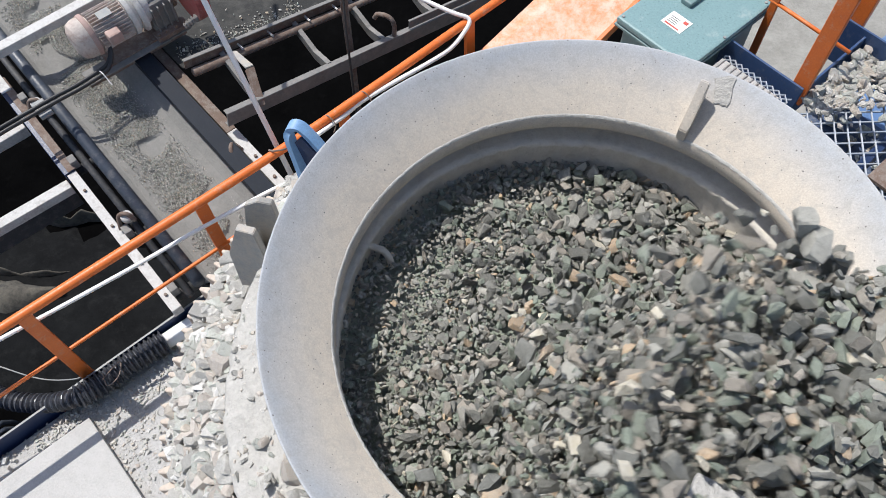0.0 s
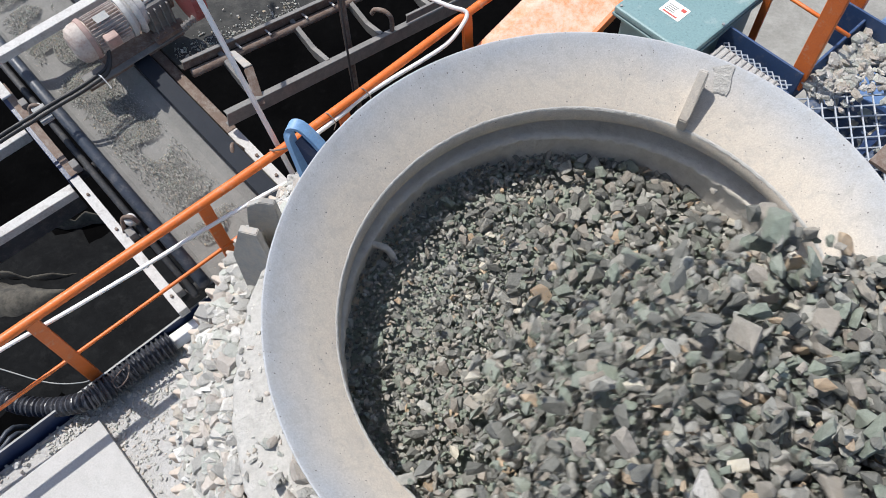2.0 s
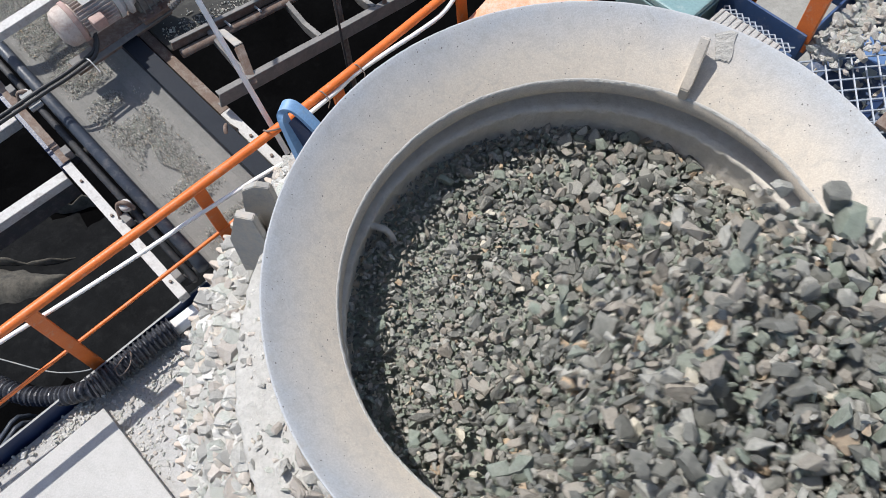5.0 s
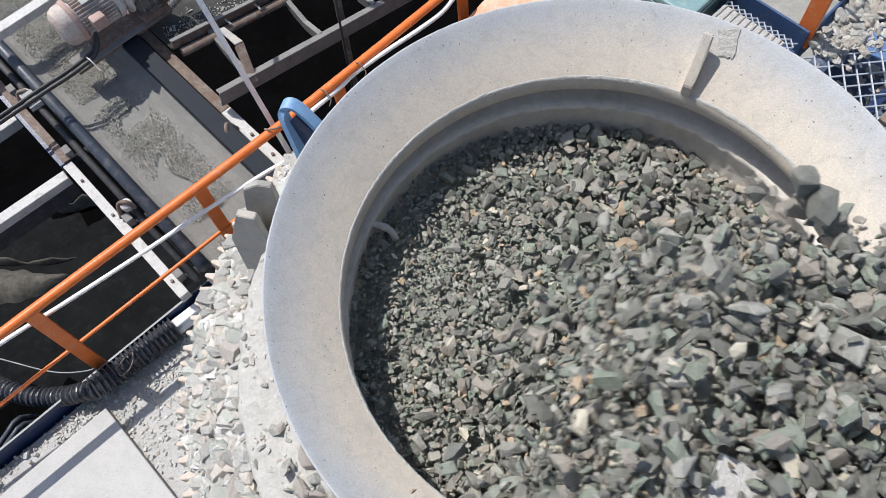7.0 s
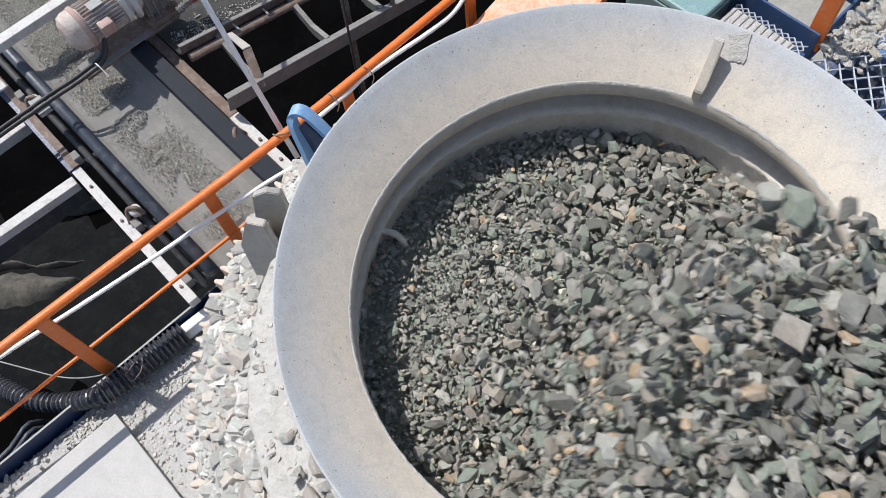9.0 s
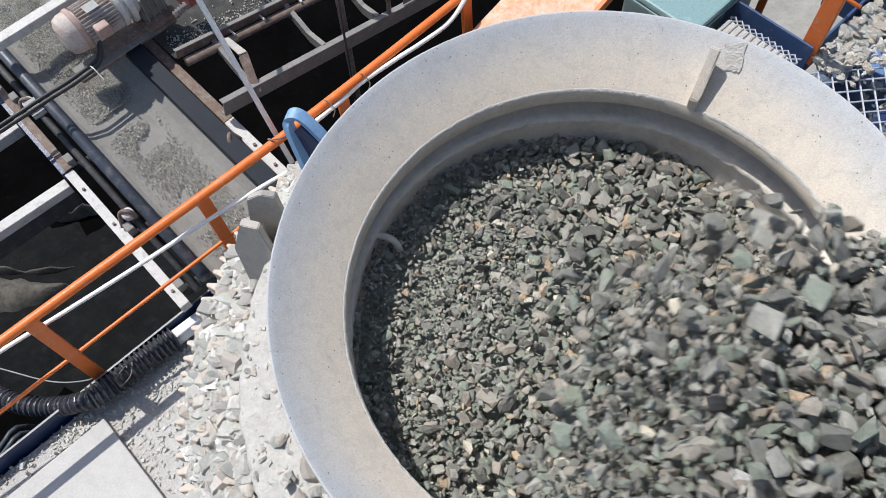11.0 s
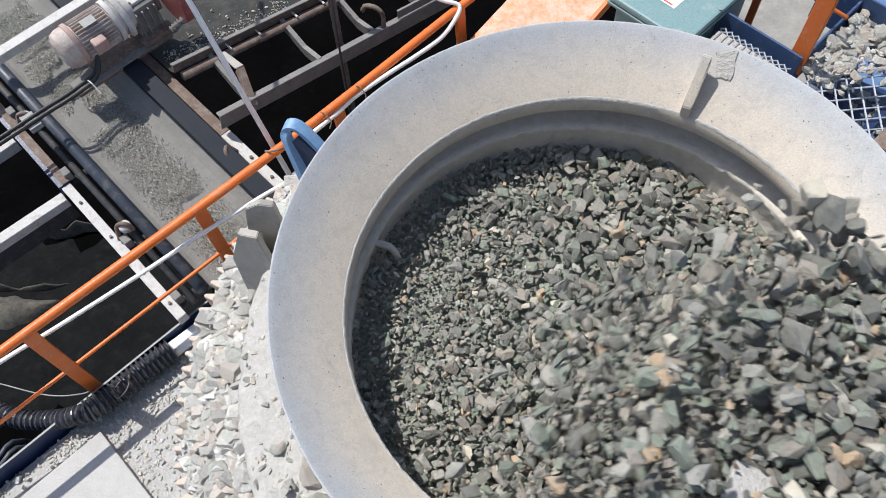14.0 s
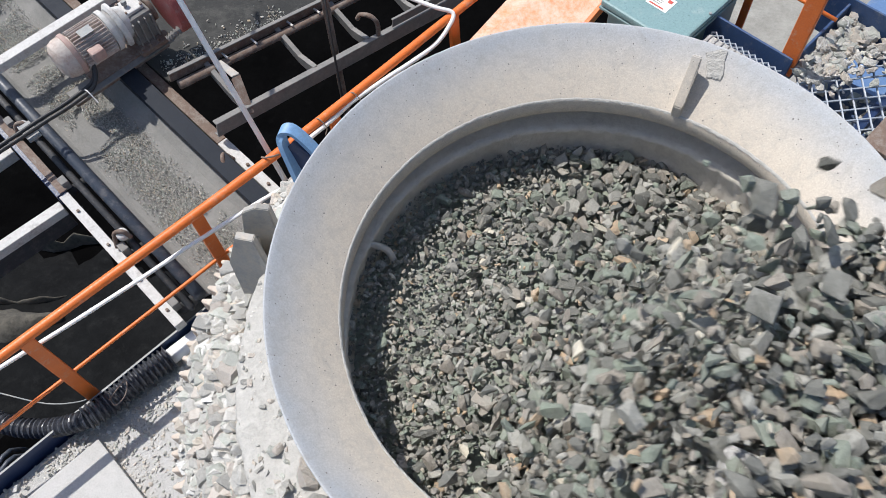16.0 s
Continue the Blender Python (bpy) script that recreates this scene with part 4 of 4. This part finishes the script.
        part("cable", tube_bm([L(-1.0, -3.06 + o, -2.80), L(0.0, -3.10 + o, -2.76), L(0.42, -3.115 + o, -2.75), L(0.71, -3.115 + o, -2.75), L(0.97, -3.115 + o, -2.75), L(1.19, -3.105 + o, -2.75), L(1.43, -3.12 + o, -2.75), L(1.53, -3.13 + o * 0.7, -2.73), L(1.61, -3.19 + o * 0.4, -2.68), L(1.65, -3.26, -2.60)], 0.019, 8), CABLE_BLACK, c, smooth=True)
    part("clip", box((0.76, -3.24, -2.83), (0.88, -3.02, -2.80), 0.004), GALV, c)
    part("cable_tie", tube_bm([L(1.42, -3.16, -2.78), L(1.43, -3.05, -2.72), L(1.44, -2.94, -2.80)], 0.006, 6), CABLE_WHITE, c)


def second_conveyor():
    t = thing("inclined_conveyor", L(4, -2.6, GROUND_Z), "inclined belt conveyor in a rusty steel frame", "conveyor")

    def z(s, off=0.0):
        return -3.2 - 0.19 * (s - 2.48) + off

    def run(name, d, off, w, h, mat, s0=2.05, s1=9.0, label="", shape="box"):
        part(name, beam_bm(L(s0, d, z(s0, off)), L(s1, d, z(s1, off)), w, h, 0.004, (0, 0, 1), shape, 0.012), mat, t, label)
    run("channel", -2.2, -0.03, 0.07, 0.17, MID_STEEL, 2.1, 9.0, "dusty grey steel channel", "channel")
    run("upper_rail", -2.88, 0.16, 0.02, 0.12, RUSTY, 2.12)
    run("rail_lip", -2.86, 0.225, 0.045, 0.012, MID_STEEL, 2.12)
    part("return_pipe", tube_bm([L(2.15, -2.80, z(2.15, 0.09)), L(9, -2.80, z(9, 0.09))], 0.045, 12), RUSTY, t, "rusty round pipe", smooth=True)
    bm = bmesh.new()
    vs = [bm.verts.new(L(s, d, z(s, o))) for s, d, o in ((2.1, -2.90, 0.10), (9, -2.90, 0.10), (9, -4.4, 0.02), (2.1, -4.4, 0.02), (2.1, -2.90, 0.08), (9, -2.90, 0.08), (9, -4.4, 0.0), (2.1, -4.4, 0.0))]
    for q in ((0, 1, 2, 3), (4, 7, 6, 5), (0, 4, 5, 1), (2, 6, 7, 3), (0, 3, 7, 4), (1, 5, 6, 2)):
        bm.faces.new([vs[i] for i in q])
    part("belt", bm, WORN_BELT, t, "dark worn rubber belt")
    for s in (2.45, 3.3, 4.0, 4.75, 5.6):
        part("rib", plate_bm([L(s, -2.22, z(s, -0.08)), L(s, -2.22, z(s, 0.06)), L(s + 0.02, -2.5, z(s, 0.0)), L(s + 0.03, -2.86, z(s, 0.14)), L(s + 0.03, -2.86, z(s, 0.02)), L(s + 0.02, -2.5, z(s, -0.12))], AX_S * 0.05, 0.003), MID_STEEL, t, "grey idler support rib")
    for s in (2.7, 3.05, 3.5, 3.85, 4.3, 4.7, 5.1):
        part("bolt", tube_bm([L(s, -2.87, z(s, 0.15)), L(s, -2.77, z(s, 0.155))], 0.012, 6), FRAME_STEEL, t)
    for s in (4.15, 5.4):
        part("idler_hook", tube_bm([L(s, -2.2, z(s, 0.04)), L(s + 0.01, -2.2, z(s, 0.22)), L(s - 0.02, -2.26, z(s, 0.30)), L(s - 0.07, -2.36, z(s, 0.29)), L(s - 0.09, -2.40, z(s, 0.22))], 0.026, 8), RUSTY, t, smooth=True)
    part("guard_plate", plate_bm([L(2.53, -2.70, -2.95), L(2.59, -2.67, -2.95), L(2.61, -2.40, -2.95), L(2.53, -2.42, -2.95)], (0, 0, -0.02), 0.004), BRACKET_STEEL, t, "bent pale guard plate")
    part("guard_leg", plate_bm([L(2.53, -2.41, -2.955), L(2.61, -2.39, -2.955), L(2.50, -2.13, -3.2), L(2.44, -2.15, -3.2)], AX_S * -0.02 + Vector((0, 0, -0.015)), 0.003), RUSTY, t)
    part("raised_angle", beam_bm(L(4.35, -2.2, z(4.35, 0.12)), L(7, -2.2, z(7, 0.12)), 0.03, 0.10, 0.003, (0, 0, 1), "angle", 0.008), MID_STEEL, t)
    for s in (2.3, 4.6, 7.2):
        part("leg", beam_bm(L(s, -2.3, GROUND_Z - 0.1), L(s, -2.3, z(s, -0.1)), 0.08, 0.08), DARK_STEEL, t)
        part("leg", beam_bm(L(s, -4.2, GROUND_Z - 0.1), L(s, -4.2, z(s, 0.0)), 0.08, 0.08), DARK_STEEL, t)
    p = thing("rusty_strut", L(3.2, -1.8, -3.6), "rust-brown steel strut beside the conveyor", "strut")
    part("bar", beam_bm(L(3.12, -1.75, GROUND_Z - 0.1), L(3.95, -2.72, -2.0), 0.07, 0.09), RUSTY, p)
    part("hanging_cable", tube_bm([L(3.17, -1.70, GROUND_Z), L(3.55, -2.15, -2.9), L(3.99, -2.66, -2.0)], 0.012, 6), CABLE_BLACK, p, smooth=True)


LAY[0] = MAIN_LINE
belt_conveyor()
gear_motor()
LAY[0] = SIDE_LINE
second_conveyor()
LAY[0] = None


def heap_on_belt2(g):
    s = g.uniform(2.15, 3.6)
    d = -2.98 - abs(g.normal(0, 0.13))
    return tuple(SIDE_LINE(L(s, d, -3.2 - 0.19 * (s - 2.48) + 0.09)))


scattered("belt_spill", "grey-green chippings lying along the belt edge", 420, heap_on_belt2, 0.008, 0.026, GRAVEL, 10, power=2)


# ---- walkway beside the bowl ----
def expanded_metal(name, s0, s1, d0, d1, z, parent, long=0.13, short=0.072, w=0.0085):
    """Diamond mesh of flat strands, each strand a zigzag ribbon."""
    verts, faces = [], []
    rows_n = int((s1 - s0) / short)
    for r in range(rows_n):
        for up in (1, -1):
            n = int((d1 - d0) / (long / 2))
            base = len(verts)
            for k in range(n + 1):
                d = d0 + k * long / 2
                s = s0 + (r + 0.5) * short + up * (short / 2 if k % 2 else 0)
                for ds, dz in ((-w / 2, 0), (w / 2, 0.004), (w / 2, -0.004), (-w / 2, -0.008)):
                    verts.append(tuple(L(s + ds, d, z + dz)))
            for k in range(n):
                a, b = base + 4 * k, base + 4 * k + 4
                for i in range(4):
                    j = (i + 1) % 4
                    faces.append((a + i, b + i, b + j, a + j))
    me = bpy.data.meshes.new(name)
    me.from_pydata(verts, [], faces)
    me.materials.append(MESH_STEEL)
    o = new(name, me)
    o.parent, o.matrix_parent_inverse = parent, parent.matrix_basis.inverted()
    return o


def walkway():
    z = -1.0
    w = thing("walkway", L(4.4, 2.4, z), "navy steel walkway with diamond mesh grating", "walkway", kind="structure")
    expanded_metal("mesh_grating", 3.35, 4.80, 1.90, 4.2, z, w, 0.098, 0.118, 0.010)
    expanded_metal("mesh_grating", 3.95, 4.16, 1.36, 1.86, z + 0.08, w, 0.046, 0.042, 0.006)
    part("fine_bed", box((3.9, 1.34, z - 0.05), (4.165, 1.84, z - 0.03), 0.003), WALK_BLUE, w)
    sheet = thing("ribbed_sheet", L(3.9, 1.6, z), "dusty grey ribbed sheet lying on the fine grating", "sheet")
    part("sheet", box((3.72, 1.37, z + 0.09), (4.06, 1.79, z + 0.098), 0.002), GRIT, sheet)
    for k in range(10):
        part("rib", tube_bm([L(3.72, 1.39 + 0.042 * k, z + 0.1), L(4.055, 1.39 + 0.042 * k, z + 0.1)], 0.007, 6), DUST, sheet, smooth=True)
    part("toe_plate", box((4.165, 1.25, z - 0.15), (4.18, 1.86, z + 0.145), 0.003), WALK_BLUE, w)
    part("toe_plate", box((4.82, 1.60, z - 0.18), (4.835, 4.3, z + 0.16), 0.003), WALK_BLUE, w)
    part("toe_plate", box((4.18, 1.845, z - 0.12), (4.82, 1.86, z + 0.12), 0.003), WALK_BLUE, w)
    for d in (2.35, 2.9, 3.5):
        part("bearer", box((3.3, d, z - 0.16), (4.82, d + 0.05, z - 0.02), 0.004), NAVY, w)
    for s, d in ((4.8, 1.9), (4.8, 4.1), (3.4, 4.1)):
        part("column", beam_bm(L(s, d, GROUND_Z - 0.1), L(s, d, z - 0.15), 0.12, 0.12), NAVY, w)
    part("catch_tray", box((3.3, 1.86, z - 0.42), (4.81, 4.2, z - 0.40), 0.003), LIGHT_NAVY, w)
    h = thing("guard_rail", L(4.2, 1.84, z), "orange painted steel guard rail of the walkway", "handrail")
    part("post", beam_bm(L(4.20, 1.83, z), L(4.20, 1.83, 0.9), 0.10, 0.035, 0.004, AX_S), ORANGE, h)
    part("post", beam_bm(L(4.86, 1.74, z), L(4.86, 1.74, 0.9), 0.12, 0.05, 0.004, AX_S), ORANGE, h)
    part("post", beam_bm(L(4.50, 1.36, z - 0.3), L(4.50, 1.36, 0.0), 0.05, 0.02, 0.003, AX_S), ORANGE, h)
    part("mid_bar", tube_bm([L(4.50, 1.30, -0.74), L(4.50, 1.9, -0.755)], 0.013, 8), ORANGE, h, smooth=True)
    part("top_bar", tube_bm([L(4.20, 1.83, 0.9), L(4.20, 3.9, 0.9)], 0.024, 12), ORANGE, h, smooth=True)
    part("stay", beam_bm(L(4.50, 1.9, -1.15), L(4.50, 1.9, -0.70), 0.03, 0.03), ORANGE, h)
    p = thing("steel_sheet", L(5.2, 2.0, -1.6), "plain light blue steel sheet beyond the walkway", "panel")
    part("sheet", box((4.93, 1.75, -1.62), (5.9, 3.2, -1.58), 0.004), BLUE_SHEET, p)
    part("leg", beam_bm(L(5.4, 2.4, GROUND_Z), L(5.4, 2.4, -1.6), 0.1, 0.1), NAVY, p)
    r = thing("rusty_plate", L(4.0, 2.75, z), "rust-brown steel offcut lying on the grating", "plate")
    part("plate", box((4.03, 2.45, z + 0.006), (4.35, 2.95, z + 0.03), 0.003), RUSTY, r)


def cabinet():
    t = thing("control_box", L(4.1, 1.05, -1.42), "teal enamelled steel box with a paper label on its lid", "control box")
    z = -0.80
    part("body", box((3.79, 0.80, z - 0.62), (4.50, 1.29, z - 0.04), 0.012), TEAL_DARK, t)
    lid = part("lid", box((3.75, 0.76, z - 0.045), (4.55, 1.33, z), 0.014), TEAL, t, "teal hinged lid")
    part("lid_rim", box((3.745, 0.755, z - 0.07), (4.555, 1.335, z - 0.05), 0.006), TEAL_DARK, t)
    h = part("handle", box((4.13, 0.94, z), (4.27, 1.02, z + 0.035), 0.01), TEAL_DARK, lid)
    label = part("label", box((3.92, 0.965, z + 0.001), (4.045, 1.115, z + 0.003), 0), PAPER, lid, "white paper label")
    part("red_bar", box((3.93, 0.985, z + 0.0045), (3.94, 1.09, z + 0.0055), 0), RED_INK, label)
    part("red_bar", box((4.0, 1.07, z + 0.0045), (4.025, 1.10, z + 0.0055), 0), RED_INK, label)
    for k in range(4):
        part("text_bar", box((3.955 + 0.016 * k, 0.985, z + 0.0045), (3.959 + 0.016 * k, 1.05, z + 0.0055), 0), DARK_INK, label)
    for s, d in ((3.78, 0.79), (4.52, 0.79), (3.78, 1.30), (4.52, 1.30), (4.1, 1.315)):
        part("screw", lathe_bm([(0.0, 0.008), (0.009, 0.007), (0.011, 0.0)], 10, L(s, d, z)), GALV, lid)
    part("stand", box((3.9, 0.9, -2.1), (4.0, 1.0, -1.4), 0.004), NAVY, t)
    part("stand", box((4.2, 1.1, -3.4), (4.3, 1.2, -1.4), 0.004), NAVY, t)
    c = thing("chute_cover", L(4.0, 0.3, -1.3), "scuffed orange sheet steel cover of a chute", "cover")
    bm = plate_bm([L(3.05, 0.06, -1.36), L(3.42, 0.62, -1.36), L(6.0, 0.50, -0.65), L(6.0, -0.02, -0.65)], (0, 0, -0.02), 0.004)
    part("sheet", bm, ORANGE_WORN, c)
    bm = beam_bm(L(3.30, 0.62, -1.37), L(6.0, 0.50, -0.66), 0.03, 0.07, 0.003)
    part("edge_fold", bm, ORANGE, c)
    part("support", beam_bm(L(4.6, 0.3, GROUND_Z), L(4.6, 0.3, -1.1), 0.1, 0.1), NAVY, c)


def on_grating(g):
    if g.uniform() < 0.4:
        return tuple(L(g.uniform(3.5, 4.8), g.uniform(1.9, 3.2), -1.39))
    s = g.uniform(4.2, 4.8)
    off = abs(g.normal(0, 0.12)) * (0.6 + 1.6 * (s - 4.2))
    return tuple(L(s, 1.89 + off, -0.985 + max(0, 0.07 - off) * g.uniform(0, 1)))


walkway()
cabinet()
scattered("grating_stones", "pale angular stones piled on the walkway grating", 950, on_grating, 0.025, 0.085, DUSTY_ROCK, 260, tilt=0.25)

STREAM, HOPPING, GRAVEL_RUN = [], [], []
FEED_WAY = Vector((-0.85, 0.53, 0)).normalized()
FEED_SIDE = Vector((0.53, 0.85, 0)).normalized()
HEAD = Vector((0.46, -0.78, 0.85))  # middle of the feeder's lip
FALL = 0.545


def stream():
    """Rock pouring from the feed chute in rigid clusters, one after another."""
    meshes = []
    for k in range(9):
        n = 930
        across = -0.37 + 1.85 * rng.uniform(0, 1, n)
        p = np.stack([rng.normal(0, 0.2, n) - 0.75 * np.maximum(0, across - 0.85), across, rng.normal(0, 0.05, n) + 0.12 * np.maximum(0, across - 0.85)], -1)
        meshes.append(stones_mesh("falling_stones", p, 0.028 + 0.066 * rng.uniform(0, 1, n) ** 3, ROCK))
    turn = Matrix((FEED_WAY, FEED_SIDE, (0, 0, 1))).transposed().to_4x4()
    for i in range(240):
        ob = new("falling_stones", meshes[i % 9])
        tagged(ob, "cluster of grey rock pouring into the crusher bowl", "falling stones", "rock stream", "stuff")
        STREAM.append((ob, -0.6 + i * 0.0705, turn, rng.uniform(-1, 1, 4)))


def boulders():
    """Larger single stones that come over the lip with the stream."""
    meshes = [single_stone("falling_stone", k, ROCK) for k in range(len(SHAPES))]
    turn = Matrix((FEED_WAY, FEED_SIDE, (0, 0, 1))).transposed().to_4x4()
    for i in range(230):
        ob = new("falling_stone", meshes[int(rng.integers(0, len(meshes)))])
        ob.scale = (float(rng.uniform(0.075, 0.13)),) * 3
        tagged(ob, "large angular rock falling into the crusher bowl", "stone", "falling stones")
        off = Vector((0.0, float(rng.uniform(-0.3, 0.85)), float(rng.uniform(0.0, 0.08))))
        lie = Matrix(random_turns(1)[0].tolist()).to_4x4()
        STREAM.append((ob, -1.2 + i * 0.0745, turn @ Matrix.Translation(off) @ lie, rng.uniform(-1, 1, 4)))


def tumblers():
    """Single stones that hop on the bed where the stream strikes it."""
    meshes = [single_stone("tumbling_stone", k, ROCK) for k in range(len(SHAPES))]
    for i in range(170):
        ob = new("tumbling_stone", meshes[i % len(meshes)])
        size = float(rng.uniform(0.045, 0.09))
        ob.scale = (size,) * 3
        tagged(ob, "grey rock tumbling on the moving bed", "stone", "tumbling stones")
        HOPPING.append((ob, rng.uniform(0, 1, 2), float(rng.uniform(0, 0.3))))


def feed_chute():
    t = thing("feeder", HEAD + Vector((1.2, -0.8, -0.3)), "steel feeder pan pouring rock into the crusher bowl", "feeder")

    def q(a, b, z):
        return HEAD - FEED_WAY * a + FEED_SIDE * b + Vector((0, 0, z))
    part("pan", add_box(bmesh.new(), q, (0.02, -0.75, -0.14), (2.6, 1.3, -0.11)), GALV, t)
    part("side", add_box(bmesh.new(), q, (0.02, 1.3, -0.2), (2.6, 1.34, 0.35)), GALV, t)
    part("side", add_box(bmesh.new(), q, (0.02, -0.79, -0.2), (2.6, -0.75, 0.35)), GALV, t)
    part("back", add_box(bmesh.new(), q, (2.6, -0.79, -0.2), (2.64, 1.34, 0.35)), GALV, t)
    part("lip_plate", add_box(bmesh.new(), q, (-0.30, -0.75, -0.075), (0.3, -0.335, -0.045), 0.008), GRIT, t, "pale dusty lip plate of the pan")
    for a, b in ((2.1, -0.6), (2.5, -0.6), (2.1, 1.2), (2.5, 1.2)):
        part("leg", beam_bm(q(a, b, -0.13), q(a, b, GROUND_Z - HEAD.z), 0.12, 0.12), NAVY, t)


stream()
boulders()
tumblers()
feed_chute()


def belt_gravel():
    """Gravel on the running belt, in rigid stretches."""
    meshes = []
    for k in range(4):
        n = 4200
        p = np.stack([rng.normal(0, 0.13, n).clip(-0.3, 0.3), rng.uniform(-0.5, 0.5, n), np.zeros(n)], -1)
        keep = np.array([noise.noise(Vector((x * 3, y * 3, k * 5.0))) > -0.2 for x, y, _ in p])
        p = p[keep]
        p[:, 2] = rng.uniform(0.0, 0.008, len(p)) + 0.025 * np.exp(-(p[:, 0] / 0.12) ** 2)
        meshes.append(stones_mesh("belt_gravel", p, rng.uniform(0.008, 0.018, len(p)), GRAVEL))
    for i in range(42):
        ob = new("belt_gravel", meshes[i % 4])
        tagged(ob, "grey gravel riding on the conveyor belt", "gravel", "gravel on the belt", "stuff")
        ob.scale = (0.7, 0.7, 0.7)
        GRAVEL_RUN.append((ob, i))


belt_gravel()


def motions():
    for ob, start, turn, j in STREAM:
        back = turn
        speed = 0.95 + 0.4 * j[2]

        def at(tau):
            spin = pose(0, 0, 0, 7 * j[0] * tau, 25 * j[1] * tau, 6 * j[2] * tau)
            p = HEAD + FEED_WAY * speed * min(tau, FALL)
            if tau > FALL:
                p.z = HEAD.z - 4.9 * FALL ** 2 - 0.6 * min(1, (tau - FALL) / 0.7)
            elif tau > 0:
                p.z -= 4.9 * tau * tau
            return Matrix.Translation(p) @ spin @ back
        taus = [-0.6, -0.3, 0, 0.11, 0.22, 0.33, 0.44, FALL, 0.7, 0.95, FALL + 0.7]
        rows = [(0.0, at(min(max(-start, taus[0]), taus[-1])))]
        rows += [(start + t, at(t)) for t in taus if 0 < start + t < 16]
        rows.append((16.0, at(min(max(16 - start, taus[0]), taus[-1]))))
        clean = [rows[0]]
        for r in rows[1:]:
            if frame(r[0]) > frame(clean[-1][0]):
                clean.append(r)
        walk(ob, clean)
    hop = random.Random(5)
    for ob, (u, v), phase in HOPPING:
        rows, t, up = [], 0.0, False
        x, y = -0.55 + 1.3 * u, -0.8 + 1.35 * v
        turned = Euler((hop.uniform(-3, 3), hop.uniform(-3, 3), hop.uniform(-3, 3))).to_quaternion()
        while t < 16.0:
            z = float(bed_height(x, y)) + (hop.uniform(0.10, 0.34) if up else 0.03)
            rows.append((t, Matrix.Translation((x, y, z)) @ turned.to_matrix().to_4x4()))
            x += hop.uniform(-0.09, 0.09) - 0.03 * (x - 0.2)
            y += hop.uniform(-0.09, 0.09) - 0.03 * (y + 0.1)
            if math.hypot(x, y) > 0.92:
                x, y = x * 0.92, y * 0.92
            turned = Euler((hop.uniform(-0.8, 0.8), hop.uniform(-0.8, 0.8), hop.uniform(-0.5, 0.5))).to_quaternion() @ turned
            up = not up
            t += hop.uniform(0.13, 0.22)
        rows.append((16.0, rows[-1][1]))
        if frame(rows[-2][0]) == frame(16.0):
            rows.pop(-2)
        walk(ob, rows)
    pace, last = 1.8, -8.5
    for ob, i in GRAVEL_RUN:
        def spot(t):
            d = -7.8 + 0.93 * i - pace * t
            d = min(max(d, last), 0.4)
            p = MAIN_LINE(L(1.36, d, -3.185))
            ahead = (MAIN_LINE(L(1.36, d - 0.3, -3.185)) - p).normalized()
            side = Vector((AX_S.x, AX_S.y, 0)).normalized()
            up = ahead.cross(-side) if ahead.cross(-side).z > 0 else ahead.cross(side)
            return Matrix.Translation(p) @ Matrix((side, up.cross(side), up)).transposed().to_4x4()
        times = sorted({0.0, 16.0, *[t for t in ((-7.8 + 0.93 * i - 0.4) / pace, (-7.8 + 0.93 * i - last) / pace) if 0 < t < 16]})
        rows = []
        for t in times:
            if not rows or frame(t) > frame(rows[-1][0]):
                rows.append((t, spot(t)))
        # even pace: extra rows keep the run straight between its ends
        full = []
        for (a, m), (b, _) in zip(rows, rows[1:]):
            full.append((a, m))
            full += [(a + (b - a) * k / 4, spot(a + (b - a) * k / 4)) for k in (1, 2, 3) if b - a > 0.6]
        full.append(rows[-1])
        walk(ob, full)


motions()
